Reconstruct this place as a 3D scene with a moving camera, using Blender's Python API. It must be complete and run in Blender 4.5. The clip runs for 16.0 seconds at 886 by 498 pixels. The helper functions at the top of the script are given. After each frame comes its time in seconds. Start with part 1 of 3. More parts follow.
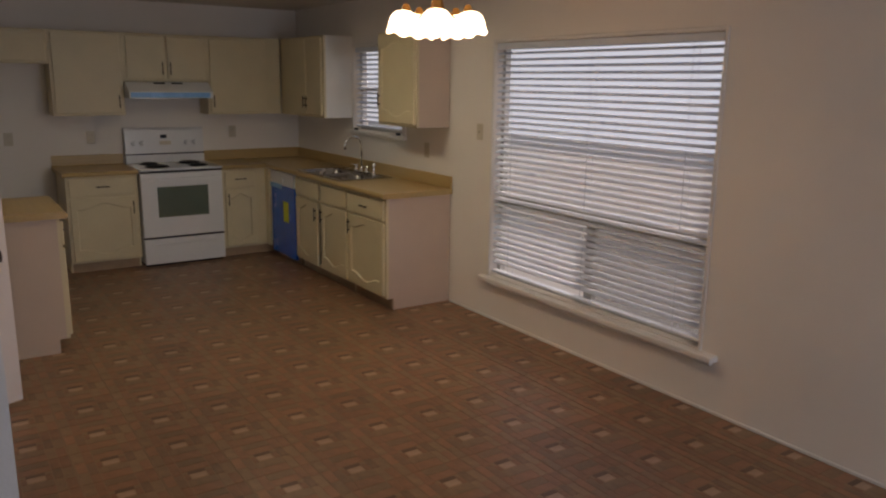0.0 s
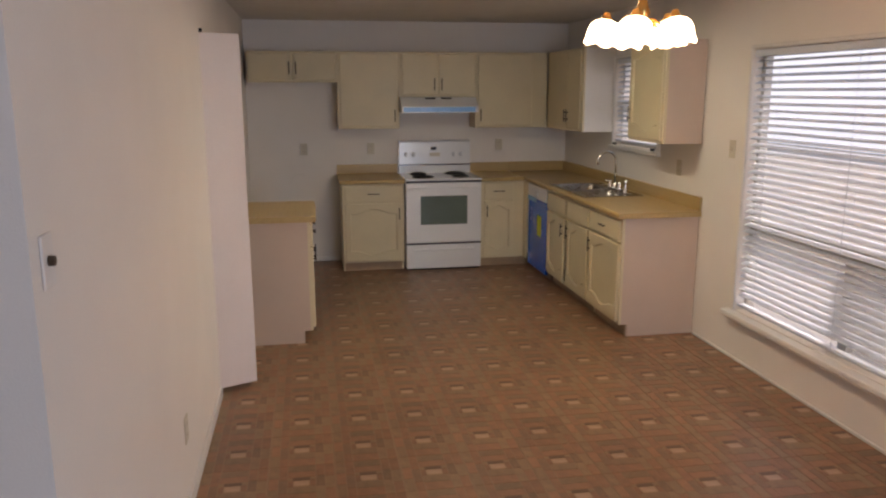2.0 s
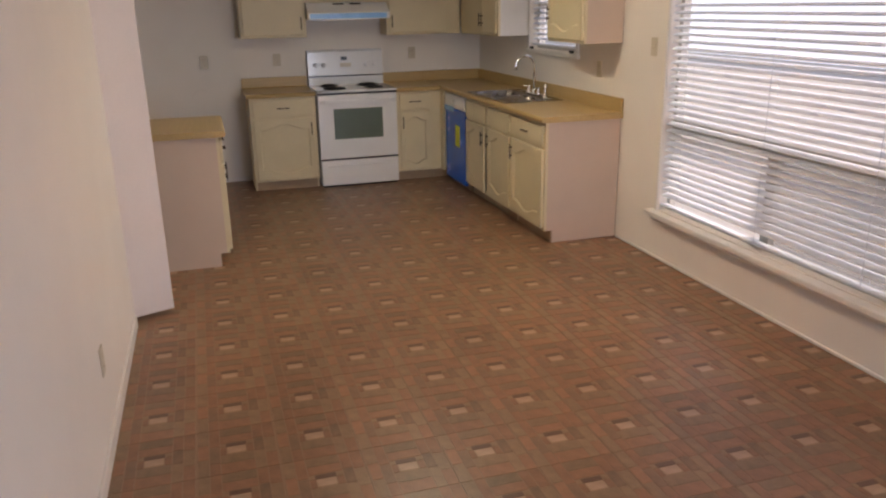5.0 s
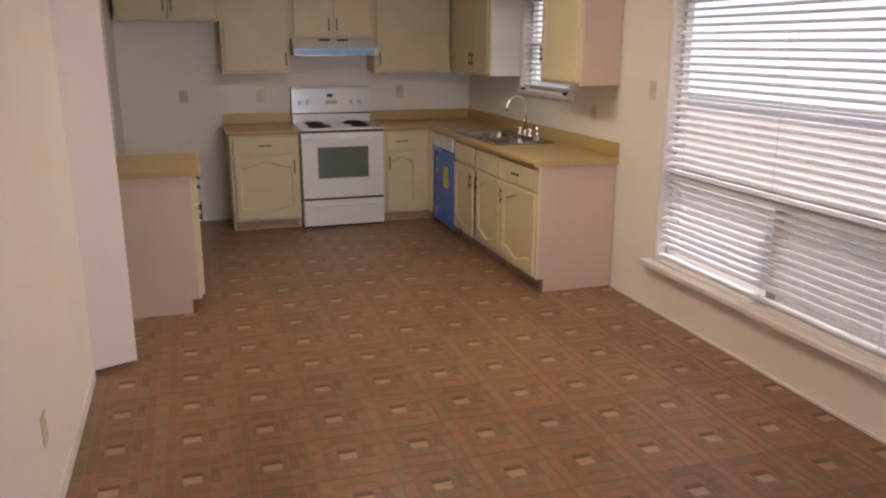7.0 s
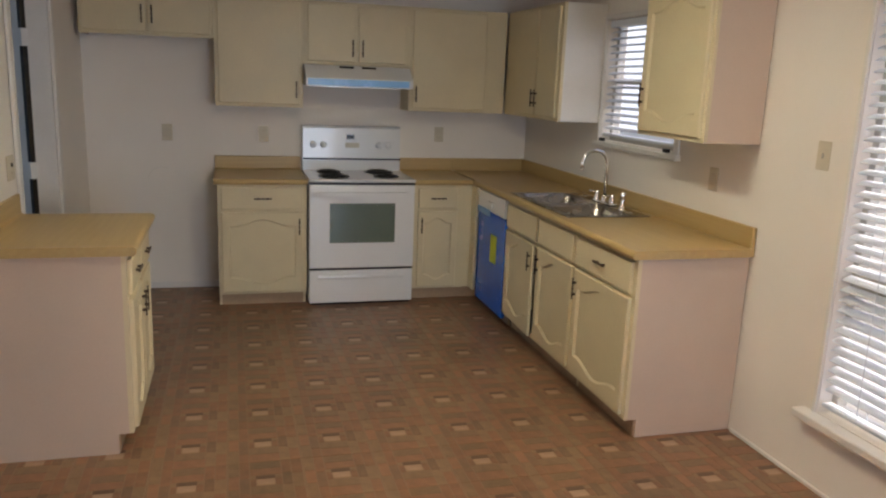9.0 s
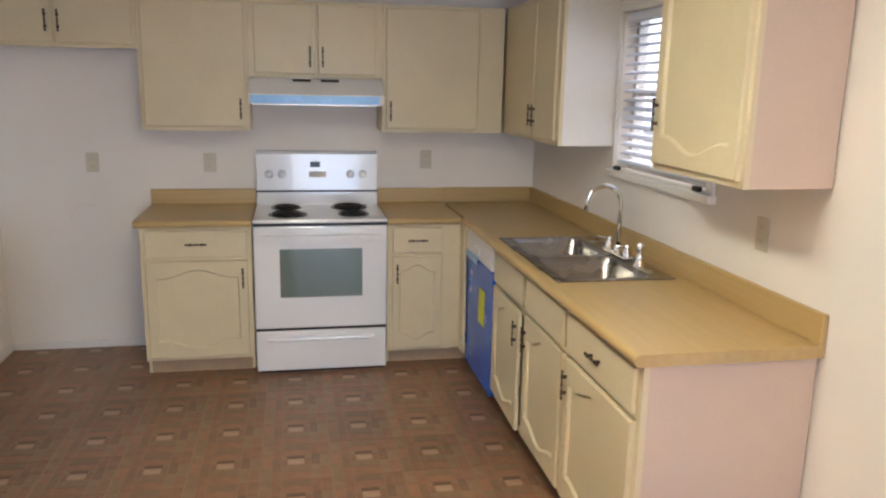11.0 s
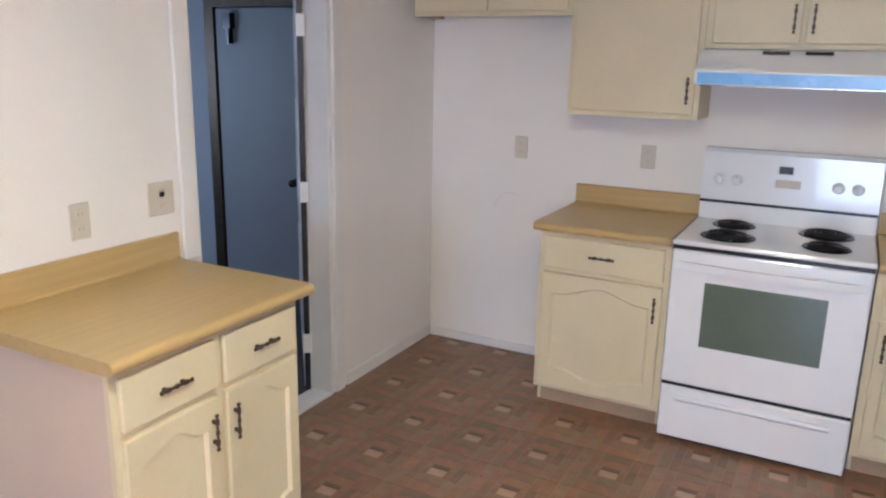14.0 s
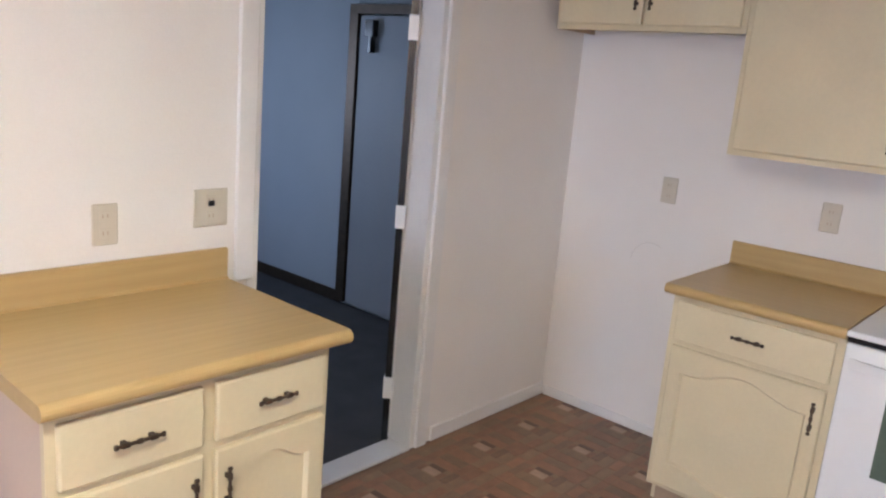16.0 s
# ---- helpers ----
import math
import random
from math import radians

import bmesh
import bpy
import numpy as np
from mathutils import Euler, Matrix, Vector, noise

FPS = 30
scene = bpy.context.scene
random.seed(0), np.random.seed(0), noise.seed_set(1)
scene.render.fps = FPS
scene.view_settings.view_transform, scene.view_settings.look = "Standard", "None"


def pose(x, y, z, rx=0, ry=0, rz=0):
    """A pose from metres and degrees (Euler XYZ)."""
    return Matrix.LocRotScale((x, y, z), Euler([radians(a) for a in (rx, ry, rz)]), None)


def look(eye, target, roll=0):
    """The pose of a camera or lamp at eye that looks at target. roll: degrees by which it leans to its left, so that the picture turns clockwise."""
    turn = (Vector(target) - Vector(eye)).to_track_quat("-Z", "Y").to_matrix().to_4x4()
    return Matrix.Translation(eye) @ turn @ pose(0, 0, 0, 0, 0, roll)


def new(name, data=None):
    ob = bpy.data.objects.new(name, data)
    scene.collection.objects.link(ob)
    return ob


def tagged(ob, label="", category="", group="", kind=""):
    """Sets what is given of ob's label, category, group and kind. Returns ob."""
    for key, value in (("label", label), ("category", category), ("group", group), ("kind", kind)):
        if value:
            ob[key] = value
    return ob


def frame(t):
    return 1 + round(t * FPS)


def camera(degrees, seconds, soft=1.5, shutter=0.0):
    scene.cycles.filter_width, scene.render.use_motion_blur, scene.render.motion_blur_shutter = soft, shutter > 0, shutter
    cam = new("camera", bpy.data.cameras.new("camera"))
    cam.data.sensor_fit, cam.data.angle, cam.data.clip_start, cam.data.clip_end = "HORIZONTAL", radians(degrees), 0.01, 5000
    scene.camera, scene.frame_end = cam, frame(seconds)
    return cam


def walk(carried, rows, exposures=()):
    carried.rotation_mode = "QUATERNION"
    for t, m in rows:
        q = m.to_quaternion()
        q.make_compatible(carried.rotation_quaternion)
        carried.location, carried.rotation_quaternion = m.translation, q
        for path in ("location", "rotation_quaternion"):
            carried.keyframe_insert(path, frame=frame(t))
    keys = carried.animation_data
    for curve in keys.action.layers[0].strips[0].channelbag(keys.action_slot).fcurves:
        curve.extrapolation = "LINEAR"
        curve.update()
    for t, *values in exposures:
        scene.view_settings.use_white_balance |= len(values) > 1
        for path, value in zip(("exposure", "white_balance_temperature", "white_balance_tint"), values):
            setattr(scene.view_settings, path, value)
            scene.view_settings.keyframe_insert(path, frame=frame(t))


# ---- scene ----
cam = camera(60.0, 16.0, soft=2.2)
EXPOSURES = [(0, -0.62, 7600, 22), (1.5, 0.0, 7600, 24), (3, 0.22, 7300, 23), (6.5, 0.4, 7500, 25), (8, 0.2, 7500, 23), (9, 0.45, 7100, 17), (11.3, 1.22, 6650, 19), (12.5, 1.46, 6450, 21), (14.5, 1.52, 6000, 21), (16, 1.56, 6200, 23)]
PATH = [
    (0, (-3.45, -8.12, 1.78), (-2.366, -6.495, 1.352), 0.8),
    (0.5, (-3.266, -8.091, 1.77), (-2.452, -6.313, 1.353), 1.1),
    (1, (-3.092, -8.117, 1.779), (-2.498, -6.251, 1.37), 0.9),
    (1.5, (-2.926, -8.162, 1.795), (-2.489, -6.254, 1.387), 0.0),
    (2, (-2.818, -8.194, 1.797), (-2.478, -6.265, 1.393), -0.1),
    (2.5, (-2.777, -8.199, 1.806), (-2.465, -6.266, 1.401), 0.2),
    (3, (-2.732, -8.223, 1.795), (-2.406, -6.297, 1.364), 0.2),
    (3.5, (-2.697, -8.233, 1.777), (-2.348, -6.327, 1.285), -0.4),
    (4, (-2.749, -8.153, 1.751), (-2.343, -6.284, 1.168), -0.9),
    (4.2, (-2.808, -8.105, 1.741), (-2.368, -6.253, 1.128), -1.1),
    (6.3, (-2.893, -7.964, 1.659), (-2.265, -6.149, 1.101), -0.0),
    (6.5, (-2.86, -7.932, 1.665), (-2.237, -6.111, 1.122), 0.1),
    (7, (-2.792, -7.735, 1.692), (-2.196, -5.897, 1.175), 0.2),
    (7.5, (-2.703, -7.345, 1.684), (-2.128, -5.495, 1.185), 0.7),
    (8, (-2.677, -6.94, 1.631), (-2.099, -5.081, 1.171), 1.9),
    (8.5, (-2.461, -6.485, 1.69), (-1.937, -4.611, 1.227), 1.7),
    (9, (-2.377, -6.111, 1.651), (-1.854, -4.228, 1.224), 2.3),
    (11.3, (-1.584, -4.96, 1.714), (-1.269, -3.03, 1.297), 1.0),
    (11.5, (-1.582, -4.873, 1.718), (-1.321, -2.938, 1.282), 1.1),
    (12, (-1.631, -4.673, 1.675), (-1.569, -2.726, 1.22), 1.7),
    (12.5, (-1.521, -4.538, 1.654), (-1.779, -2.612, 1.181), 1.3),
    (13, (-1.35, -4.395, 1.693), (-1.947, -2.557, 1.18), 0.6),
    (13.5, (-1.273, -4.167, 1.677), (-2.08, -2.405, 1.182), 0.3),
    (14, (-1.246, -3.968, 1.683), (-2.147, -2.251, 1.194), 1.2),
    (14.5, (-1.316, -3.792, 1.684), (-2.259, -2.095, 1.201), 2.8),
    (15, (-1.387, -3.646, 1.67), (-2.361, -1.962, 1.207), 4.6),
    (15.5, (-1.362, -3.522, 1.674), (-2.411, -1.878, 1.234), 6.3),
    (16, (-1.295, -3.337, 1.631), (-2.577, -1.867, 1.19), 4.9),
]
walk(cam, [(t, look(eye, target, roll)) for t, eye, target, roll in PATH],
     EXPOSURES)

# ---- light ----
world = bpy.data.worlds.new("world")
scene.world = world
world.use_nodes = True
wn = world.node_tree
sky = wn.nodes.new("ShaderNodeTexSky")
sky.sky_type = "NISHITA"
sky.sun_disc = False
sky.sun_elevation = radians(60)
sky.sun_rotation = radians(135)
wn.links.new(sky.outputs[0], wn.nodes["Background"].inputs[0])
wn.nodes["Background"].inputs[1].default_value = 0.15
sun_data = bpy.data.lights.new("sun", "SUN")
sun_data.energy, sun_data.angle, sun_data.color = 3.0, radians(0.5), (1.0, 0.95, 0.87)
sun_ob = new("sun", sun_data)
sun_ob.matrix_world = look((6, -6, 15), (0, 0, 0))


def window_lamp(name, eye, target, sx, sy, energy, colour):
    d = bpy.data.lights.new(name, "AREA")
    d.shape, d.size, d.size_y, d.energy, d.color = "RECTANGLE", sx, sy, energy, colour
    o = new(name, d)
    o.matrix_world = look(eye, target)
    return o


window_lamp("window_light", (-1.0, -10.5, 1.3), (-0.6, -4.0, 0.9), 1.3, 1.6, 60, (0.55, 0.74, 1.0))
window_lamp("window_light", (-6.75, -1.6, 1.5), (-4, -0.8, 0.9), 0.9, 0.9, 7, (0.5, 0.72, 1.0))

# ---- materials ----


def material(name, colour, rough=0.5, metal=0.0, vary=0.06, scale=6.0, fine=120.0, bump=0.05, random_amount=0.0, spec=0.5, coat=0.0):
    m = bpy.data.materials.new(name)
    m.use_nodes = True
    nt = m.node_tree
    b = nt.nodes["Principled BSDF"]
    tc = nt.nodes.new("ShaderNodeTexCoord")
    n1 = nt.nodes.new("ShaderNodeTexNoise")
    n1.inputs["Scale"].default_value, n1.inputs["Detail"].default_value = scale, 4
    n2 = nt.nodes.new("ShaderNodeTexNoise")
    n2.inputs["Scale"].default_value, n2.inputs["Detail"].default_value = fine, 2
    nt.links.new(tc.outputs["Object"], n1.inputs["Vector"])
    nt.links.new(tc.outputs["Object"], n2.inputs["Vector"])
    add = nt.nodes.new("ShaderNodeMath")
    add.operation = "MULTIPLY_ADD"
    nt.links.new(n2.outputs[0], add.inputs[0])
    add.inputs[1].default_value = 0.45
    nt.links.new(n1.outputs[0], add.inputs[2])
    src = add.outputs[0]
    if random_amount:
        oi = nt.nodes.new("ShaderNodeObjectInfo")
        gi = nt.nodes.new("ShaderNodeNewGeometry")
        s = nt.nodes.new("ShaderNodeMath")
        s.operation = "ADD"
        nt.links.new(oi.outputs["Random"], s.inputs[0])
        nt.links.new(gi.outputs["Random Per Island"], s.inputs[1])
        s2 = nt.nodes.new("ShaderNodeMath")
        s2.operation = "MULTIPLY_ADD"
        nt.links.new(s.outputs[0], s2.inputs[0])
        s2.inputs[1].default_value = random_amount
        nt.links.new(src, s2.inputs[2])
        src = s2.outputs[0]
    mr = nt.nodes.new("ShaderNodeMapRange")
    mr.inputs[1].default_value, mr.inputs[2].default_value = 0.35, 1.1 + 1.6 * random_amount
    mr.inputs[3].default_value, mr.inputs[4].default_value = 1 - vary * 1.6, 1 + vary
    nt.links.new(src, mr.inputs[0])
    mix = nt.nodes.new("ShaderNodeVectorMath")
    mix.operation = "SCALE"
    mix.inputs[0].default_value = colour
    nt.links.new(mr.outputs[0], mix.inputs["Scale"])
    nt.links.new(mix.outputs[0], b.inputs["Base Color"])
    b.inputs["Roughness"].default_value, b.inputs["Metallic"].default_value = rough, metal
    b.inputs["Specular IOR Level"].default_value = spec
    b.inputs["Coat Weight"].default_value = coat
    rr = nt.nodes.new("ShaderNodeMapRange")
    rr.inputs[3].default_value, rr.inputs[4].default_value = max(rough - 0.08, 0.02), min(rough + 0.08, 1)
    nt.links.new(n1.outputs[0], rr.inputs[0])
    nt.links.new(rr.outputs[0], b.inputs["Roughness"])
    if bump:
        bp = nt.nodes.new("ShaderNodeBump")
        bp.inputs["Strength"].default_value, bp.inputs["Distance"].default_value = bump, 0.004
        nt.links.new(n2.outputs[0], bp.inputs["Height"])
        nt.links.new(bp.outputs[0], b.inputs["Normal"])
    return m


def wood_grain(name, light, dark, rough=0.35, along="Y"):
    m = material(name, light, rough, 0, 0.05, 5, 200, 0.0)
    nt = m.node_tree
    b = nt.nodes["Principled BSDF"]
    for k in list(b.inputs["Roughness"].links):
        nt.links.remove(k)
    b.inputs["Roughness"].default_value = rough
    tc = nt.nodes.new("ShaderNodeTexCoord")
    mp = nt.nodes.new("ShaderNodeMapping")
    mp.inputs["Scale"].default_value = {"X": (1.2, 22, 22), "Y": (22, 1.2, 22), "Z": (22, 22, 1.2)}[along]
    nz = nt.nodes.new("ShaderNodeTexNoise")
    nz.inputs["Scale"].default_value, nz.inputs["Detail"].default_value, nz.inputs["Distortion"].default_value = 2.0, 5, 0.0
    nt.links.new(tc.outputs["Object"], mp.inputs["Vector"])
    nt.links.new(mp.outputs[0], nz.inputs["Vector"])
    ramp = nt.nodes.new("ShaderNodeValToRGB")
    ramp.color_ramp.elements[0].position, ramp.color_ramp.elements[1].position = 0.25, 0.75
    ramp.color_ramp.elements[0].color, ramp.color_ramp.elements[1].color = (*dark, 1), (*light, 1)
    nt.links.new(nz.outputs[0], ramp.inputs[0])
    nt.links.new(ramp.outputs[0], b.inputs["Base Color"])
    return m


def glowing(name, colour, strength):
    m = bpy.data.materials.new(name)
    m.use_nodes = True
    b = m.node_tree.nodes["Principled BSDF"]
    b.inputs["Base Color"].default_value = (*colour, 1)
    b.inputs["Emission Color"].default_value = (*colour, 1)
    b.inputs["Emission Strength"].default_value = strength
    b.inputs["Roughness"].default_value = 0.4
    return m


def glass(name, colour=(1, 1, 1), rough=0.0):
    m = bpy.data.materials.new(name)
    m.use_nodes = True
    b = m.node_tree.nodes["Principled BSDF"]
    b.inputs["Base Color"].default_value = (*colour, 1)
    b.inputs["Transmission Weight"].default_value, b.inputs["Roughness"].default_value, b.inputs["IOR"].default_value = 1, rough, 1.1
    return m


WALL = material("wall_paint", (0.85, 0.80, 0.75), 0.7, 0, 0.04, 1.6, 160, 0.12)
CEIL = material("ceiling_texture", (0.76, 0.72, 0.66), 0.9, 0, 0.06, 3, 90, 0.5)
TRIM = material("white_trim_paint", (0.80, 0.77, 0.74), 0.4, 0, 0.04, 5, 60, 0.03)
LEAF = material("pinkish_door_paint", (0.80, 0.72, 0.69), 0.5, 0, 0.04, 3, 60, 0.03)
CREAM = material("cream_cabinet_paint", (0.69, 0.585, 0.385), 0.42, 0, 0.05, 4, 70, 0.05)
BEIGE = material("beige_side_laminate", (0.63, 0.485, 0.385), 0.5, 0, 0.05, 3, 90, 0.04)
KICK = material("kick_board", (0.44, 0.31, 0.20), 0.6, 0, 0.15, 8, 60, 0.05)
LAMINATE = wood_grain("worktop_laminate", (0.54, 0.375, 0.165), (0.475, 0.32, 0.133), 0.34, "Y")
LAMINATE_X = wood_grain("worktop_laminate_x", (0.54, 0.375, 0.165), (0.475, 0.32, 0.133), 0.34, "X")
BRONZE = material("dark_bronze", (0.095, 0.066, 0.047), 0.42, 0.7, 0.2, 30, 200, 0.05)
ENAMEL = material("white_enamel", (0.80, 0.80, 0.81), 0.18, 0, 0.02, 3, 40, 0.0, coat=0.3)
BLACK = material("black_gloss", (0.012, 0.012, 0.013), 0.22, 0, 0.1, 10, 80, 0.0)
COIL = material("burner_coil", (0.018, 0.017, 0.017), 0.5, 0.3, 0.2, 30, 100, 0.05)
DRIP = material("drip_bowl", (0.03, 0.03, 0.032), 0.25, 0.4, 0.1, 20, 100, 0.0)
OVEN_GLASS = material("oven_glass", (0.10, 0.14, 0.11), 0.12, 0, 0.1, 3, 50, 0.0, coat=0.6)
STEEL = material("brushed_steel", (0.40, 0.375, 0.355), 0.26, 1.0, 0.08, 10, 240, 0.04)
CHROME = material("chrome", (0.80, 0.80, 0.80), 0.07, 1.0, 0.02, 10, 100, 0.0)
FILM = material("blue_film", (0.02, 0.15, 0.68), 0.25, 0, 0.14, 5, 40, 0.12)
FILM_LIGHT = material("pale_blue_film", (0.22, 0.50, 0.88), 0.25, 0, 0.1, 5, 40, 0.06)
TAGYELLOW = material("yellow_label", (0.62, 0.72, 0.03), 0.5, 0, 0.05, 10, 60, 0.0)
PLATE = material("ivory_plate", (0.62, 0.555, 0.45), 0.4, 0, 0.04, 10, 60, 0.0)
SLAT = material("blind_slat", (0.68, 0.72, 0.80), 0.45, 0, 0.03, 3, 60, 0.0)
ALU = material("window_frame_metal", (0.50, 0.49, 0.47), 0.4, 0.6, 0.05, 10, 80, 0.0)
PANE = glass("window_glass")
SCREEN = material("insect_screen", (0.14, 0.14, 0.15), 0.8, 0, 0.05, 10, 400, 0.0)
screen_nodes = SCREEN.node_tree.nodes
mesh_holes = screen_nodes.new("ShaderNodeBsdfTransparent")
screen_mix = screen_nodes.new("ShaderNodeMixShader")
screen_mix.inputs[0].default_value = 0.3
SCREEN.node_tree.links.new(mesh_holes.outputs[0], screen_mix.inputs[1])
SCREEN.node_tree.links.new(screen_nodes["Principled BSDF"].outputs[0], screen_mix.inputs[2])
SCREEN.node_tree.links.new(screen_mix.outputs[0], screen_nodes["Material Output"].inputs[0])
BRASS = material("polished_brass", (0.72, 0.42, 0.14), 0.2, 1.0, 0.06, 12, 100, 0.0)
SHADE = glowing("lit_glass_shade", (1.0, 0.74, 0.48), 10.0)
TUBE = glowing("lit_diffuser", (0.93, 1.0, 0.82), 15.0)
CARPET = material("dark_carpet", (0.06, 0.055, 0.055), 0.95, 0, 0.25, 6, 300, 0.6)
BLUEWALL = material("utility_wall_paint", (0.42, 0.45, 0.48), 0.7, 0, 0.05, 2, 100, 0.1)
GREYDOOR = material("grey_door_paint", (0.30, 0.31, 0.33), 0.5, 0, 0.06, 3, 60, 0.03)
GRASS = material("lawn", (0.10, 0.12, 0.05), 0.95, 0, 0.3, 0.6, 30, 0.3)
CONCRETE = material("patio_concrete", (0.42, 0.40, 0.37), 0.9, 0, 0.12, 1.5, 60, 0.2)
SCUFF = material("grey_scuff", (0.72, 0.67, 0.62), 0.7, 0, 0.08, 20, 90, 0.0)
# emission stands in for outdoor daylight
BACKDROP_GLOW = glowing("backdrop_glow", (0.82, 0.90, 1.0), 0.66)
V_BASE = material("vinyl_joint", (0.275, 0.165, 0.098), 0.38, 0, 0.15, 9, 120, 0.05, 0.25)
V_RED = material("vinyl_red_brown", (0.298, 0.144, 0.079), 0.36, 0, 0.38, 16, 140, 0.06, 0.30)
V_BROWN = material("vinyl_brown", (0.262, 0.162, 0.092), 0.36, 0, 0.42, 16, 140, 0.06, 0.30)
V_DARK = material("vinyl_dark", (0.212, 0.122, 0.072), 0.36, 0, 0.36, 16, 140, 0.06, 0.25)
V_DEEP = material("vinyl_deep_shadow_brown", (0.125, 0.062, 0.036), 0.36, 0, 0.25, 20, 140, 0.06, 0.2)
V_LIGHT = material("vinyl_light", (0.470, 0.310, 0.205), 0.36, 0, 0.28, 20, 140, 0.06, 0.25)

# ---- building helpers ----


def box(bm, x0, y0, z0, x1, y1, z1, bevel=0.0, seg=1):
    x0, x1, y0, y1, z0, z1 = min(x0, x1), max(x0, x1), min(y0, y1), max(y0, y1), min(z0, z1), max(z0, z1)
    m = Matrix.Translation(((x0 + x1) / 2, (y0 + y1) / 2, (z0 + z1) / 2)) @ Matrix.Diagonal((x1 - x0, y1 - y0, z1 - z0, 1))
    g = bmesh.ops.create_cube(bm, size=1, matrix=m)
    if bevel:
        edges = list({e for v in g["verts"] for e in v.link_edges})
        bmesh.ops.bevel(bm, geom=edges, offset=bevel, segments=seg, affect="EDGES", profile=0.5)
    return bm


def boxes(*rows, bevel=0.0, seg=1):
    bm = bmesh.new()
    for r in rows:
        box(bm, *r, bevel=bevel, seg=seg)
    return bm


def prism(bm, pts, axis, a, b):
    """Extrude a closed outline of (u, v) points along an axis from a to b."""
    def at(u, v, w):
        return {"x": (w, u, v), "y": (u, w, v), "z": (u, v, w)}[axis]
    lo = [bm.verts.new(at(u, v, a)) for u, v in pts]
    hi = [bm.verts.new(at(u, v, b)) for u, v in pts]
    bm.faces.new(lo), bm.faces.new(hi)
    n = len(pts)
    for i in range(n):
        bm.faces.new((lo[i], lo[(i + 1) % n], hi[(i + 1) % n], hi[i]))
    bmesh.ops.recalc_face_normals(bm, faces=bm.faces)
    return bm


def lathe(bm, profile, n=24, centre=(0, 0, 0), m=None):
    """Turn a profile of (radius, height) points round the z axis."""
    m = m or Matrix.Identity(4)
    rings = []
    for r, z in profile:
        rings.append([bm.verts.new(m @ Vector((centre[0] + r * math.cos(2 * math.pi * i / n), centre[1] + r * math.sin(2 * math.pi * i / n), centre[2] + z))) for i in range(n)])
    for a, b in zip(rings, rings[1:]):
        for i in range(n):
            bm.faces.new((a[i], a[(i + 1) % n], b[(i + 1) % n], b[i]))
    return bm


def tube(bm, pts, r, n=10):
    """A round tube along points."""
    pts = [Vector(p) for p in pts]
    rings = []
    up = Vector((0.123, 0.456, 0.881)).normalized()
    for i, p in enumerate(pts):
        d = (pts[min(i + 1, len(pts) - 1)] - pts[max(i - 1, 0)]).normalized()
        u = d.cross(up).normalized()
        v = d.cross(u)
        rings.append([bm.verts.new(p + r * (math.cos(2 * math.pi * k / n) * u + math.sin(2 * math.pi * k / n) * v)) for k in range(n)])
    for a, b in zip(rings, rings[1:]):
        for k in range(n):
            bm.faces.new((a[k], a[(k + 1) % n], b[(k + 1) % n], b[k]))
    bm.faces.new(rings[0]), bm.faces.new(rings[-1])
    bmesh.ops.recalc_face_normals(bm, faces=bm.faces)
    return bm


def mesh_of(name, bm, mats, smooth=False):
    me = bpy.data.meshes.new(name)
    bmesh.ops.recalc_face_normals(bm, faces=bm.faces)
    bm.to_mesh(me)
    bm.free()
    for m in (mats if isinstance(mats, (list, tuple)) else [mats]):
        me.materials.append(m)
    if smooth:
        for p in me.polygons:
            p.use_smooth = True
    return me


def part(name, bm, mat, parent, label="", smooth=False, at=None):
    ob = new(name, mesh_of(name, bm, mat, smooth))
    ob.parent = parent
    if at is not None:
        ob.matrix_basis = at
    if label:
        tagged(ob, label=label)
    return ob


def thing(name, label, category, m=None, group=""):
    ob = new(name)
    ob.empty_display_size = 0.1
    if m is not None:
        ob.matrix_basis = m
    return tagged(ob, label, category, group)


def structure(name, bm, mat, label, category=""):
    return tagged(new(name, mesh_of(name, bm, mat)), label, category or name.split("_")[0], kind="structure")


# ---- the shell ----
CZ = 2.50
LX = -3.41
YB = -10.6
structure("floor", boxes((LX, YB, -0.12, 0.14, 0.14, -0.004)), V_BASE, "worn reddish brown patterned sheet vinyl floor", "floor")
FLOOR = bpy.data.objects["floor"]
structure("floor_living", boxes((-7.1, YB, -0.12, LX, -6.50, -0.003)), V_BASE, "reddish brown vinyl floor beyond the dining wall", "floor")
structure("floor_utility", boxes((-7.1, -3.9, -0.12, LX, 0.3, -0.003)), CARPET, "dark carpet floor of the utility room", "floor")
structure("ceiling", boxes((-7.1, YB, CZ, 0.14, 0.3, CZ + 0.12)), CEIL, "off-white textured ceiling", "ceiling")
structure("wall_north", boxes((LX - 0.12, 0, 0, 0.14, 0.14, CZ)), WALL, "cream painted kitchen wall behind the range", "wall")
# window wall, with two openings
W1 = (-5.53, -3.60, 0.34, 2.05)
W2 = (-2.30, -1.38, 1.31, 2.08)
structure("wall_east", boxes(
    (0, -1.38, 0, 0.14, 0, CZ), (0, -2.30, 0, 0.14, -1.38, 1.31), (0, -2.30, 2.08, 0.14, -1.38, CZ),
    (0, -3.60, 0, 0.14, -2.30, CZ), (0, -5.53, 0, 0.14, -3.60, 0.34), (0, -5.53, 2.05, 0.14, -3.60, CZ),
    (0, YB, 0, 0.14, -5.53, CZ)), WALL, "cream painted window wall with sink and dining windows", "wall")
